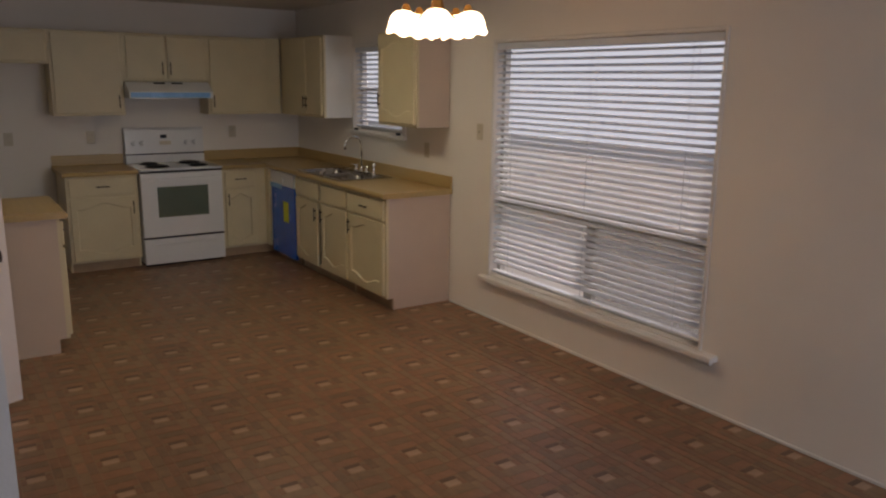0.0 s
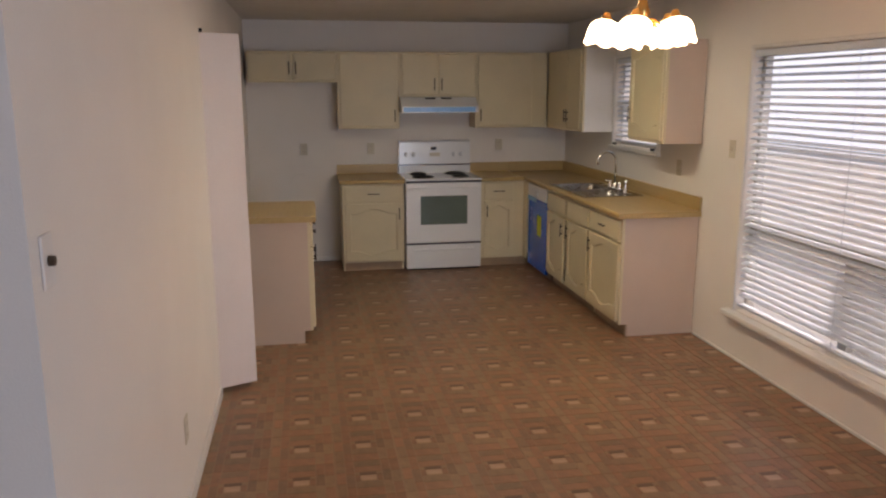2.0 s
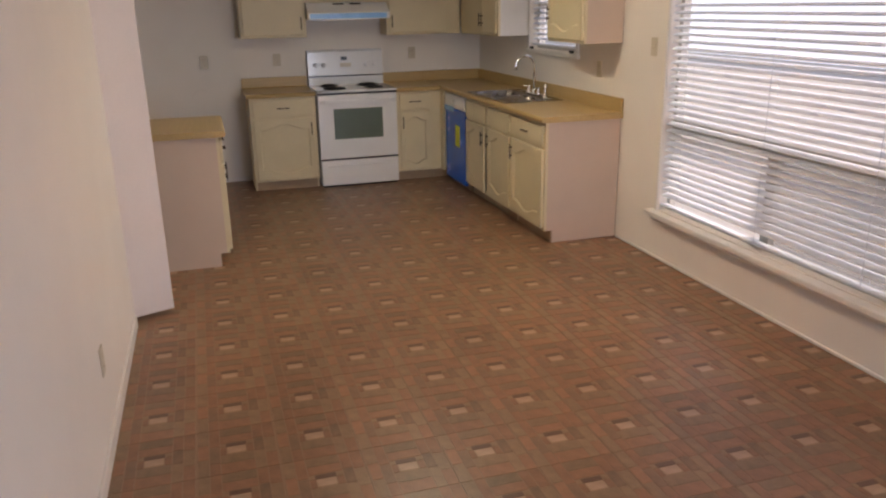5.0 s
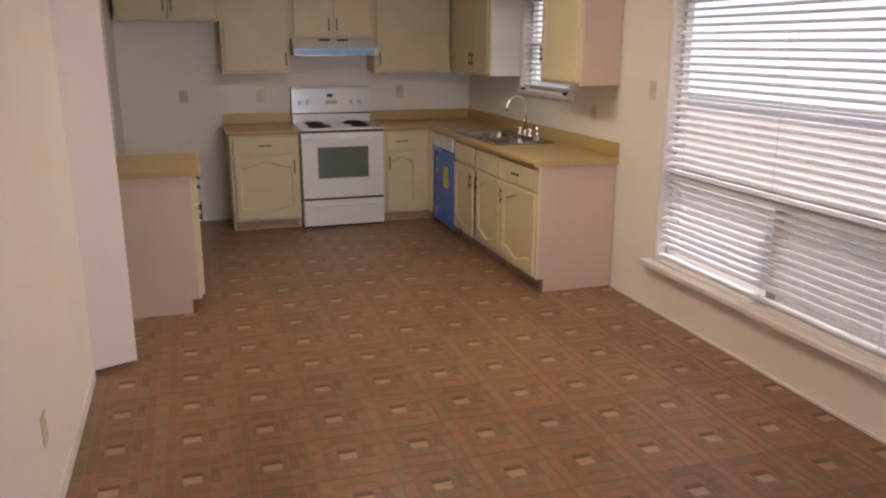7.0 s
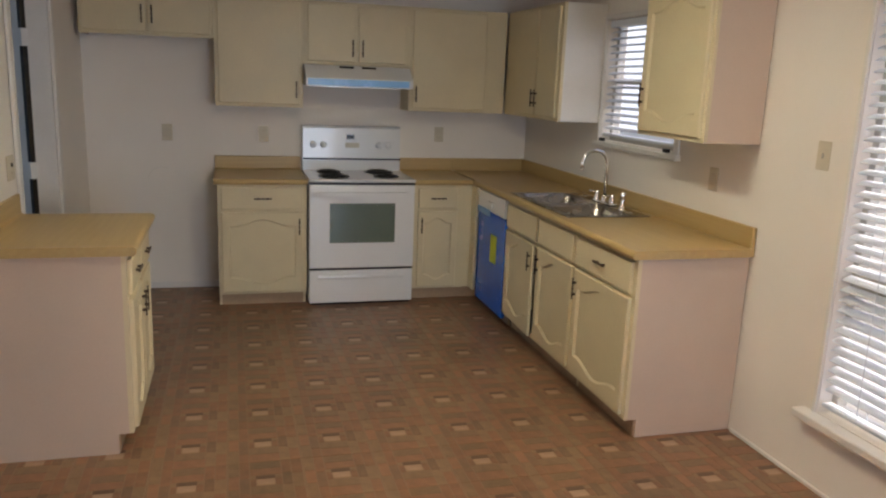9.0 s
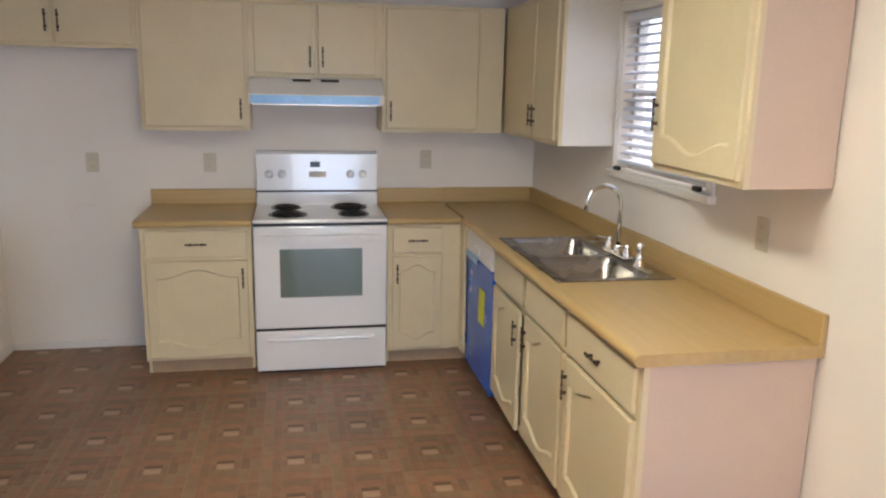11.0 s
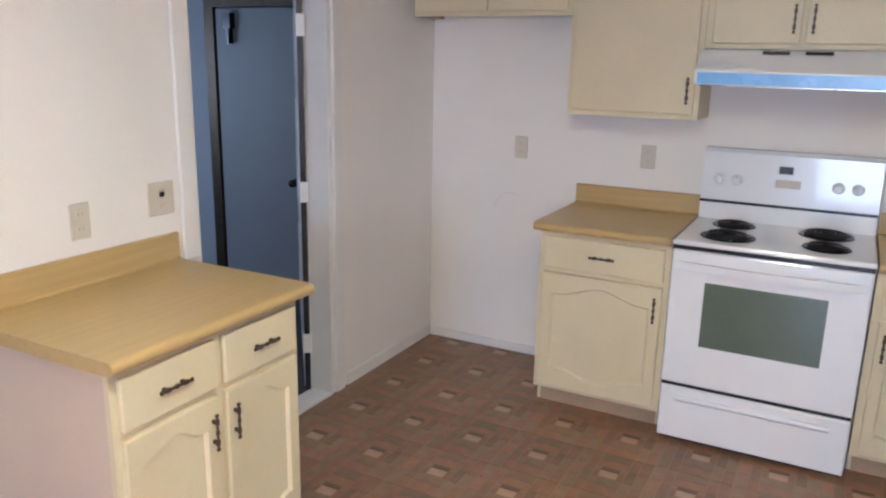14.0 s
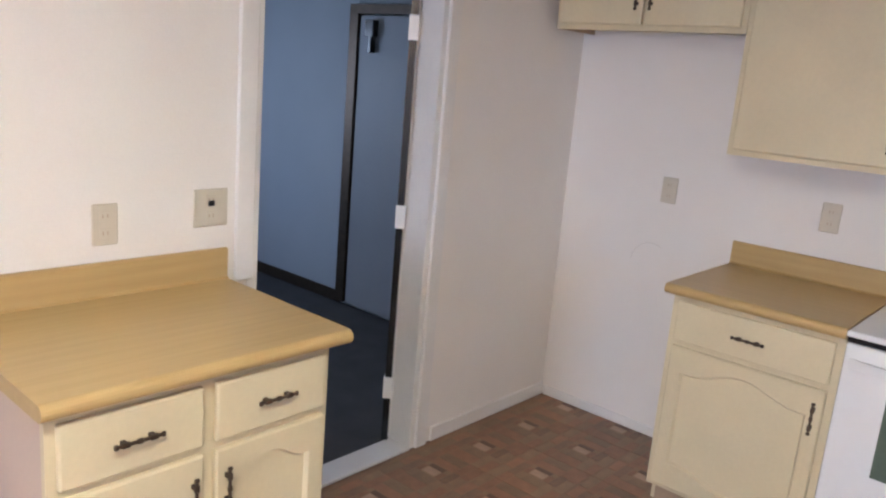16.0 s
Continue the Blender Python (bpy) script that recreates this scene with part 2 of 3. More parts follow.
# west wall: doorway to the utility room, closet opening, then the dining wall that ends in an opening
structure("wall_west", boxes(
    (LX - 0.12, -0.99, 0, LX, 0, CZ), (LX - 0.12, -1.90, 2.06, LX, -0.99, CZ),
    (LX - 0.12, -2.86, 0, LX, -1.90, CZ), (LX - 0.12, -3.66, 2.14, LX, -2.86, CZ),
    (LX - 0.12, -6.55, 0, LX + 0.03, -3.66, CZ)), WALL, "cream painted wall with doorway, closet opening and scuffed paint", "wall")
structure("wall_closet", boxes((LX - 0.72, -3.74, 0, LX - 0.12, -3.66, CZ), (LX - 0.72, -2.86, 0, LX - 0.12, -2.78, CZ), (LX - 0.80, -3.74, 0, LX - 0.72, -2.78, CZ)), WALL, "plain painted closet walls", "wall")
structure("floor_closet", boxes((LX - 0.72, -3.66, -0.12, LX, -2.86, -0.0035)), V_BASE, "vinyl floor inside the closet", "floor")
structure("wall_utility_north", boxes((-7.1, 0.15, 0, LX - 0.12, 0.27, CZ)), BLUEWALL, "dim grey-blue utility room wall", "wall")
structure("wall_utility_west", boxes((-7.1, -3.9, 0, -6.98, 0.15, 0.9), (-7.1, -3.9, 2.0, -6.98, 0.15, CZ), (-7.1, -3.9, 0.9, -6.98, -2.1, 2.0), (-7.1, -1.1, 0.9, -6.98, 0.15, 2.0)), BLUEWALL, "utility room wall with a window opening", "wall")
structure("wall_utility_south", boxes((-6.98, -3.9, 0, LX - 0.80, -3.78, CZ)), BLUEWALL, "dim utility room wall", "wall")
structure("wall_living_north", boxes((-7.1, -6.55, 0, LX - 0.12, -6.43, CZ)), WALL, "plain living room wall", "wall")
structure("wall_living_west", boxes((-7.1, YB, 0, -6.98, -6.55, CZ)), WALL, "plain living room wall", "wall")
structure("wall_south", boxes((-7.1, YB - 0.12, 0, 0.14, YB, 0.35), (-7.1, YB - 0.12, 2.15, 0.14, YB, CZ), (-7.1, YB - 0.12, 0.35, -1.7, YB, 2.15), (-0.3, YB - 0.12, 0.35, 0.14, YB, 2.15)), WALL, "living room wall with a wide window", "wall")
# outdoors
structure("ground", boxes((-300, -300, -0.45, 300, 300, -0.30)), GRASS, "lawn outside the house", "ground")
structure("pavement", boxes((0.16, -40, -0.30, 14.4, 35, -0.12)), CONCRETE, "concrete patio slab outside the window", "pavement")

# added self-lit panel: brightens the blind gaps and sends light indoors
tagged(new("backdrop", mesh_of("backdrop", boxes((14.5, -50, -0.3, 14.8, 45, 9)), BACKDROP_GLOW)), "added glowing backdrop panel standing in for daylight outside the windows", "backdrop", kind="structure")

# skirtings
structure("baseboard_east", boxes((-0.014, -10.5, 0, -0.001, -3.07, 0.018), bevel=0.003), TRIM, "thin white painted baseboard", "baseboard")
structure("baseboard_west", boxes((LX + 0.031, -6.55, 0, LX + 0.043, -3.70, 0.07), bevel=0.003), TRIM, "thin white painted baseboard", "baseboard")
structure("baseboard_alcove", boxes((LX + 0.001, -0.90, 0, LX + 0.012, -0.012, 0.07), (LX + 0.012, -0.012, 0, -2.50, -0.001, 0.05), bevel=0.003), TRIM, "white painted baseboard in the fridge alcove", "baseboard")

# ---- windows ----


def build_window(name, y0, y1, z0, z1, label, split):
    """A metal framed window in the east wall; split: height of the cross rail, with two sashes below."""
    w = thing(name, label, "window", pose(0.09, (y0 + y1) / 2, z0))
    tagged(w, kind="structure")
    a, h, t = (y1 - y0) / 2, z1 - z0, 0.035
    part("window_frame", boxes((-0.025, -a, 0, 0.025, a, t), (-0.025, -a, h - t, 0.025, a, h), (-0.025, -a, t, 0.025, -a + t, h - t), (-0.025, a - t, t, 0.025, a, h - t), bevel=0.003), ALU, w)
    if split:
        s = split - z0
        part("cross_rail", boxes((-0.022, -a + t, s - 0.04, 0.022, a - t, s + 0.04), bevel=0.003), ALU, w)
        part("mullion", boxes((-0.022, -0.045, t, 0.022, 0.03, s - 0.04), bevel=0.003), ALU, w)
        part("insect_screen", boxes((0.014, -a + t, t, 0.016, -0.045, s - 0.04)), SCREEN, w, "dark insect screen over one sash")
        p = [("pane", (-0.002, -a + t, s + 0.04, 0.002, a - t, h - t)), ("pane", (-0.002, 0.03, t, 0.002, a - t, s - 0.04)), ("pane", (-0.002, -a + t, t, 0.002, -0.045, s - 0.04))]
    else:
        p = [("pane", (-0.002, -a + t, t, 0.002, a - t, h / 2 - 0.02)), ("pane", (-0.002, -a + t, h / 2 + 0.02, 0.002, a - t, h - t))]
        part("cross_rail", boxes((-0.02, -a + t, h / 2 - 0.02, 0.02, a - t, h / 2 + 0.02), bevel=0.003), ALU, w)
    for n, r in p:
        o = part(n, boxes(r), PANE, w)
        o.visible_shadow = False
    return w


def build_blind(y0, y1, z0, z1, pitch, tilt, x, label):
    """Horizontal slats under a head rail, with ladder cords and a bottom rail."""
    b = thing("window_blind", label, "blind", pose(x, (y0 + y1) / 2, z0), "window blinds")
    a, h = (y1 - y0) / 2, z1 - z0
    part("head_rail", boxes((-0.028, -a, h - 0.045, 0.028, a, h), bevel=0.004), SLAT, b)
    part("bottom_rail", boxes((-0.026, -a, 0, 0.026, a, 0.018), bevel=0.005), SLAT, b)
    n = int((h - 0.075) / pitch)
    bm = bmesh.new()
    prof = [(-0.025 + 0.05 * i / 4, 0.0035 * (1 - ((i - 2) / 2) ** 2)) for i in range(5)]
    pts = prof + [(u, v - 0.0025) for u, v in reversed(prof)]
    prism(bm, pts, "y", -a + 0.004, a - 0.004)
    me = mesh_of("slat", bm, SLAT)
    for k in range(n):
        s = new("slat", me)
        s.parent = b
        s.matrix_basis = pose(0, 0, h - 0.07 - pitch * k, 0, tilt + random.uniform(-1.5, 1.5), random.uniform(-0.05, 0.05))
    for yy in ((-a * 0.8, 0, a * 0.8) if a > 0.6 else (-a * 0.6, a * 0.6)):
        part("cord", boxes((-0.027, yy - 0.0015, 0.01, -0.0255, yy + 0.0015, h - 0.03), (0.0255, yy - 0.0015, 0.01, 0.027, yy + 0.0015, h - 0.03)), SLAT, b)
    return b


build_window("window_1", *W1, "large aluminium window with sliding lower sashes", 0.93)
build_window("window_2", *W2, "small aluminium window over the sink", 0)
build_blind(W1[0] + 0.008, W1[1] - 0.008, W1[2] + 0.03, W1[3] - 0.003, 0.0435, -21, 0.032, "white wide-slat blind half closed in the dining window")
build_blind(W2[0] + 0.008, W2[1] - 0.008, W2[2] + 0.03, W2[3] - 0.003, 0.0435, -21, 0.034, "white slatted blind in the small window over the sink")
for yy in (-0.40, 0.40):
    part("hold_down_bracket", boxes((-0.064, yy - 0.025, -0.034, -0.040, yy + 0.025, -0.012), bevel=0.004), BLACK, bpy.data.objects["window_blind.001"], "dark hold-down bracket")
structure("window_sill_1", boxes((-0.065, -5.66, 0.30, 0.06, -3.52, 0.335), (-0.02, -5.63, 0.27, -0.001, -3.55, 0.30), bevel=0.005), TRIM, "white painted window stool with apron", "window sill")
structure("window_sill_2", boxes((-0.035, -2.36, 1.27, 0.06, -1.33, 1.305), bevel=0.005), TRIM, "white painted sill under the sink window", "window sill")
structure("trim_window", boxes((-0.016, -1.378, 1.305, -0.001, -1.338, 2.11), (-0.016, -2.35, 1.305, -0.001, -2.302, 2.11), (-0.016, -2.302, 2.082, -0.001, -1.378, 2.11), bevel=0.003), TRIM, "narrow white casing round the sink window", "trim")
structure("trim_dining_window", boxes((-0.012, -3.598, 0.335, -0.001, -3.575, 2.075), (-0.012, -5.555, 0.335, -0.001, -5.532, 2.075), (-0.012, -5.532, 2.052, -0.001, -3.598, 2.075), bevel=0.003), TRIM, "narrow white edging round the dining window", "trim")

# ---- cabinet kit ----


def pull(parent, x, z, y, upright=True, length=0.105):
    """A dark cast bar pull on two feet with flared ends and a small centre bead; y is the door's face, the front looks along -y."""
    bm = bmesh.new()
    h = length / 2

    def block(u, half_u, half_v, w0, w1, bev):
        if upright:
            box(bm, x - half_v, y - w1, z + u - half_u, x + half_v, y - w0, z + u + half_u, bev)
        else:
            box(bm, x + u - half_u, y - w1, z - half_v, x + u + half_u, y - w0, z + half_v, bev)
    block(0, h, 0.0038, 0.015, 0.021, 0.0012)
    for s in (-1, 1):
        block(s * h * 0.62, 0.006, 0.005, -0.0005, 0.016, 0.001)
        block(s * h * 0.62, 0.010, 0.0065, 0.014, 0.0225, 0.002)
        block(s * (h + 0.002), 0.005, 0.0062, 0.014, 0.022, 0.002)
    block(0, 0.007, 0.006, 0.014, 0.0225, 0.002)
    return part("handle", bm, BRONZE, parent, "dark bronze pull")


def arch(u, rise):
    """Height of a cathedral arch across u in 0..1."""
    s = 0.5 - 0.5 * math.cos(2 * math.pi * min(max((u - 0.08) / 0.84, 0), 1))
    return rise * s


def panel_door(parent, x0, x1, z0, z1, y, handle=None, mat=CREAM, arched=True, name="door", bottom=True):
    """A slab door with softened edges; arched ones have a routed field with curved top and bottom edges."""
    w = x1 - x0
    n = 14
    bm = bmesh.new()
    if not arched:
        box(bm, x0, y, z0, x1, y - 0.019, z1, 0.007, 2)
    else:
        st, rise = min(0.05, w * 0.14), min(0.05, w * 0.13)
        xs = [x0 + st + (w - 2 * st) * i / n for i in range(n + 1)]
        tz, bz = z1 - 0.05 - rise, z0 + 0.05 + rise
        def outline(off, grow):
            top = [(min(max(x, x0 + st + off), x1 - st - off), tz + arch(i / n, rise) - off) for i, x in enumerate(xs)]
            low = [(min(max(x, x0 + st + off), x1 - st - off), bz - arch(i / n, rise) + off) for i, x in enumerate(xs)]
            return top + low[::-1]
        inner = outline(0.0, 0)
        deep = outline(0.009, 0)
        m = len(inner)
        fr = [bm.verts.new((px, y - 0.019, pz)) for px, pz in inner]
        dp = [bm.verts.new((px, y - 0.007, pz)) for px, pz in deep]
        def rim(px, pz, i):
            return (px if 0 < (i % (n + 1)) < n else (x0 if px < (x0 + x1) / 2 else x1), z1 if i <= n else z0)
        ou = [bm.verts.new((rim(px, pz, i)[0] + (0.004 if rim(px, pz, i)[0] == x0 else -0.004 if rim(px, pz, i)[0] == x1 else 0), y - 0.019, rim(px, pz, i)[1] + (-0.004 if i <= n else 0.004))) for i, (px, pz) in enumerate(inner)]
        ob = [bm.verts.new((rim(px, pz, i)[0], y - 0.014, rim(px, pz, i)[1])) for i, (px, pz) in enumerate(inner)]
        bk = [bm.verts.new((rim(px, pz, i)[0], y, rim(px, pz, i)[1])) for i, (px, pz) in enumerate(inner)]
        for a, b in ((dp, fr), (fr, ou), (ou, ob), (ob, bk)):
            for i in range(m):
                j = (i + 1) % m
                bm.faces.new((a[i], a[j], b[j], b[i]))
        bm.faces.new(dp), bm.faces.new(bk)
    d = part(name, bm, mat, parent)
    if handle:
        hx, hz = handle
        pull(d, hx, hz, y - 0.019)
    return d


def drawer_front(parent, x0, x1, z0, z1, y, handle=True):
    bm = bmesh.new()
    box(bm, x0, y, z0, x1, y - 0.019, z1, 0.006, 2)
    d = part("drawer_front", bm, CREAM, parent)
    if handle:
        pull(d, (x0 + x1) / 2, (z0 + z1) / 2, y - 0.019, False)
    return d


def base_unit(name, label, m, w, fronts, depth=0.59, height=0.893, left_end=False, right_end=False, kick=True, group="base cabinets"):
    """A base cabinet: carcass with side panels, face frame, kick board, drawer fronts and doors. Front along -y, width along +x."""
    c = thing(name, label, "cabinet", m, group)
    f = -depth
    rows = [(0.018, f + 0.02, 0.10, w - 0.018, -0.002, 0.118), (0.018, -0.014, 0.10, w - 0.018, -0.002, height)]
    part("body", boxes(*rows), CREAM, c)
    for x0, x1, ended in ((0, 0.018, left_end), (w - 0.018, w, right_end)):
        bm = bmesh.new()
        prism(bm, [(-0.002, 0.002), (f + 0.065, 0.002), (f + 0.065, 0.095), (f + 0.02, 0.095), (f + 0.02, height), (-0.002, height)], "x", x0, x1)
        part("side_panel", bm, BEIGE if ended else CREAM, c, "pinkish beige laminate end panel" if ended else "")
    ff = 0.035
    bm = bmesh.new()
    box(bm, 0, f, 0.095, ff, f + 0.02, height)
    box(bm, w - ff, f, 0.095, w, f + 0.02, height)
    box(bm, ff, f, 0.095, w - ff, f + 0.02, 0.125)
    box(bm, ff, f, height - 0.03, w - ff, f + 0.02, height)
    box(bm, ff, f, 0.672, w - ff, f + 0.02, 0.715)
    if len(fronts) > 1 and fronts[0][3]:
        for x0, x1, *_ in fronts[1:]:
            box(bm, x0 - 0.03, f + 0.001, 0.125, x0 + 0.015, f + 0.02, 0.672)
            box(bm, x0 - 0.03, f + 0.001, 0.715, x0 + 0.015, f + 0.02, height - 0.03)
    part("face_frame", bm, CREAM, c)
    part("kick_board", boxes((0.018, f + 0.06, 0.002, w - 0.018, f + 0.075, 0.098)), KICK, c, "brown kick board")
    for x0, x1, drawer, pulls, side in fronts:
        if drawer:
            drawer_front(c, x0, x1, 0.716, 0.870, f, pulls)
        hx = x1 - 0.028 if side == "r" else x0 + 0.028
        panel_door(c, x0, x1, 0.115, 0.694 if drawer else 0.865, f, (hx, 0.59))
    return c


def wall_unit(name, label, m, w, z0, z1, doors, depth=0.305, near_end=None, group="wall cabinets", fill=()):
    """A wall cabinet hung with its back at y = 0; z0 and z1 are measured above the pose."""
    c = thing(name, label, "cabinet", m, group)
    f = -depth
    part("body", boxes((0.018, f + 0.02, z0 + 0.02, w - 0.018, -0.003, z0 + 0.036), (0.018, f + 0.02, z1 - 0.016, w - 0.018, -0.003, z1), (0.018, -0.016, z0 + 0.036, w - 0.018, -0.003, z1 - 0.016)), CREAM, c)
    for x0, x1, which in ((0, 0.018, "l"), (w - 0.018, w, "r")):
        mat = near_end[1] if near_end and near_end[0] == which else CREAM
        part("side_panel", boxes((x0, f + 0.02, z0, x1, -0.003, z1)), mat, c)
    ff = 0.038
    part("face_frame", boxes((0, f, z0, ff, f + 0.02, z1), (w - ff, f, z0, w, f + 0.02, z1), (ff, f, z0, w - ff, f + 0.02, z0 + ff), (ff, f, z1 - ff, w - ff, f + 0.02, z1)), CREAM, c)
    for p, q in zip(doors, doors[1:]):
        part("centre_stile", boxes((p[1] - 0.02, f - 0.001, z0 + ff, q[0] + 0.02, f + 0.019, z1 - ff)), CREAM, c)
    for x0, x1 in fill:
        part("filler", boxes((x0, f - 0.001, z0 + ff, x1, f + 0.019, z1 - ff)), CREAM, c)
    for x0, x1, side, hz, arched in doors:
        hx = x1 - 0.028 if side == "r" else x0 + 0.028
        panel_door(c, x0, x1, z0 + 0.022, z1 - 0.022, f, (hx, hz), arched=arched, bottom=arched)
    return c


def rot(x, y, deg):
    return pose(x, y, 0, 0, 0, deg)


# ---- base cabinets, north run ----
base_unit("base_cabinet", "cream base cabinet with arched door between fridge space and range", rot(-2.49, -0.003, 0), 0.615, [(0.025, 0.59, True, True, "r")], left_end=False)
base_unit("base_cabinet", "narrow cream base cabinet between range and corner", rot(-1.082, -0.003, 0), 0.40, [(0.03, 0.335, True, True, "l")])
part("filler", boxes((0.40, -0.59, 0.10, 0.468, -0.57, 0.893)), CREAM, bpy.data.objects["base_cabinet.001"])
part("filler", boxes((0.449, -0.700, 0.10, 0.4675, -0.5905, 0.893)), CREAM, bpy.data.objects["base_cabinet.001"])
part("filler", boxes((0.322, -0.5905, 0.125, 0.366, -0.5695, 0.863)), CREAM, bpy.data.objects["base_cabinet.001"])
part("kick_board", boxes((0.384, -0.53, 0.002, 0.53, -0.515, 0.098)), KICK, bpy.data.objects["base_cabinet.001"])
# east run, seen from the room; the front looks west
base_unit("sink_base_cabinet", "cream sink base cabinet with two arched doors and false drawer fronts", rot(-0.003, -1.307, -90), 1.095, [(0.02, 0.535, True, False, "r"), (0.575, 1.075, True, False, "l")])
base_unit("base_cabinet", "cream end base cabinet with arched door and beige side", rot(-0.003, -2.403, -90), 0.645, [(0.02, 0.615, True, True, "l")], right_end=True)
# the sink door beside the dishwasher stands slightly ajar
ajar = [o for o in bpy.data.objects["sink_base_cabinet"].children if o.name.startswith("door")][0]
ajar.matrix_basis = Matrix.Translation((0.02, -0.59, 0)) @ pose(0, 0, 0, 0, 0, -1.8) @ Matrix.Translation((-0.02, 0.59, 0))
# west counter
base_unit("base_cabinet", "cream two-door base cabinet with beige side beside the doorway", rot(LX + 0.003, -2.775, 90), 0.745, [(0.02, 0.355, True, True, "r"), (0.39, 0.725, True, True, "l")], left_end=True)

# ---- worktops ----


def edge_profile(f, z=0.893, t=0.04):
    """Cross-section of a rolled-front laminate top from the wall (0) to its front (f < 0)."""
    r = t / 2
    pts = [(-0.002, z), (-0.002, z + t)]
    pts += [(f + r - r * math.sin(math.pi * i / 8), z + r + r * math.cos(math.pi * i / 8)) for i in range(9)]
    return pts


SPLASH = [(-0.002, 0.9335), (-0.002, 1.028), (-0.006, 1.033), (-0.018, 1.033), (-0.022, 1.028), (-0.022, 0.941), (-0.030, 0.9335)]


def slab_with_hole(o, h, z0, z1):
    """A flat slab o = (x0, y0, x1, y1) with a rectangular hole h."""
    bm = bmesh.new()
    def loop(r, z):
        return [bm.verts.new((x, y, z)) for x, y in ((r[0], r[1]), (r[2], r[1]), (r[2], r[3]), (r[0], r[3]))]
    a, b, c, d = loop(o, z0), loop(o, z1), loop(h, z1), loop(h, z0)
    for p, q in ((a, b), (b, c), (c, d), (d, a)):
        for k in range(4):
            n = (k + 1) % 4
            bm.faces.new((p[k], p[n], q[n], q[k]))
    return bm


W_N = thing("worktop", "tan wood-grain laminate worktop between range and fridge space", "worktop", None, "worktops")
part("top", prism(bmesh.new(), edge_profile(-0.64), "x", -2.515, -1.872), LAMINATE_X, W_N)
part("backsplash", prism(bmesh.new(), SPLASH, "x", -2.515, -1.872), LAMINATE_X, W_N)
W_W = thing("worktop", "tan wood-grain laminate worktop on the cabinet by the doorway", "worktop", rot(LX, 0, 90), "worktops")
part("top", prism(bmesh.new(), edge_profile(-0.64), "x", -2.795, -1.985), LAMINATE_X, W_W)
part("backsplash", prism(bmesh.new(), SPLASH, "x", -2.795, -1.985), LAMINATE_X, W_W)
W_E = thing("worktop", "tan wood-grain laminate corner worktop holding the sink", "worktop", None, "worktops")
part("top", prism(bmesh.new(), edge_profile(-0.64), "x", -1.083, -0.642), LAMINATE_X, W_E)
part("backsplash", prism(bmesh.new(), SPLASH, "x", -1.083, -0.642), LAMINATE_X, W_E)
part("backsplash", boxes((-0.642, -0.022, 0.933, -0.023, -0.002, 1.035), bevel=0.003), LAMINATE_X, W_E)
part("backsplash", boxes((-0.022, -3.075, 0.933, -0.002, -0.002, 1.035), bevel=0.003), LAMINATE, W_E)
SX0, SX1, SY0, SY1 = -0.565, -0.085, -2.20, -1.31
part("top", slab_with_hole((-0.62, -3.075, -0.002, -0.024), (SX0, SY0, SX1, SY1), 0.893, 0.933), LAMINATE, W_E, "corner top with sink cut-out")
bm = bmesh.new()
prism(bm, [(-0.62 - 0.02 * math.sin(math.pi * i / 8), 0.913 + 0.02 * math.cos(math.pi * i / 8)) for i in range(9)], "y", -3.075, -0.64)
part("rolled_edge", bm, LAMINATE, W_E)

# ---- sink and tap ----
sink = thing("sink", "double-bowl stainless steel drop-in sink", "sink", pose(0, 0, 0.933))
part("rim", boxes((SX0 - 0.02, SY0 - 0.02, 0.0005, SX0 + 0.025, SY1 + 0.02, 0.006), (SX1 - 0.075, SY0 - 0.02, 0.0005, SX1 + 0.02, SY1 + 0.02, 0.006), (SX0 + 0.025, SY0 - 0.02, 0.0005, SX1 - 0.075, SY0 + 0.02, 0.006), (SX0 + 0.025, SY1 - 0.02, 0.0005, SX1 - 0.075, SY1 + 0.02, 0.006), (SX0 + 0.025, -1.775, 0.0005, SX1 - 0.075, -1.735, 0.006), bevel=0.002), STEEL, sink)
for y0, y1 in ((SY0 + 0.02, -1.775), (-1.735, SY1 - 0.02)):
    bm = bmesh.new()
    x0, x1, d = SX0 + 0.025, SX1 - 0.075, -0.20
    loops = []
    for inset, z in ((0, 0.003), (0.012, -0.02), (0.025, d + 0.03), (0.06, d)):
        r = 0.05
        pts = []
        for cx, cy, a0 in ((x1 - inset - r, y1 - inset - r, 0), (x0 + inset + r, y1 - inset - r, 90), (x0 + inset + r, y0 + inset + r, 180), (x1 - inset - r, y0 + inset + r, 270)):
            for k in range(5):
                a = radians(a0 + 22.5 * k)
                pts.append(bm.verts.new((cx + r * math.cos(a), cy + r * math.sin(a), z)))
        loops.append(pts)
    for a, b in zip(loops, loops[1:]):
        for i in range(len(a)):
            bm.faces.new((a[i], a[(i + 1) % len(a)], b[(i + 1) % len(b)], b[i]))
    bm.faces.new(loops[-1])
    bowl = part("bowl", bm, STEEL, sink, smooth=True)
    bm = bmesh.new()
    lathe(bm, [(0.001, d + 0.003), (0.03, d + 0.003), (0.042, d + 0.006), (0.045, d + 0.001)], 20, ((x0 + x1) / 2, (y0 + y1) / 2, 0))
    part("drain", bm, CHROME, bowl)
tap = thing("tap", "chrome gooseneck kitchen tap with two handles", "tap", pose(-0.125, -1.755, 0.939))
part("base_plate", boxes((-0.028, -0.125, 0, 0.028, 0.125, 0.016), bevel=0.007, seg=2), CHROME, tap)
bm = bmesh.new()
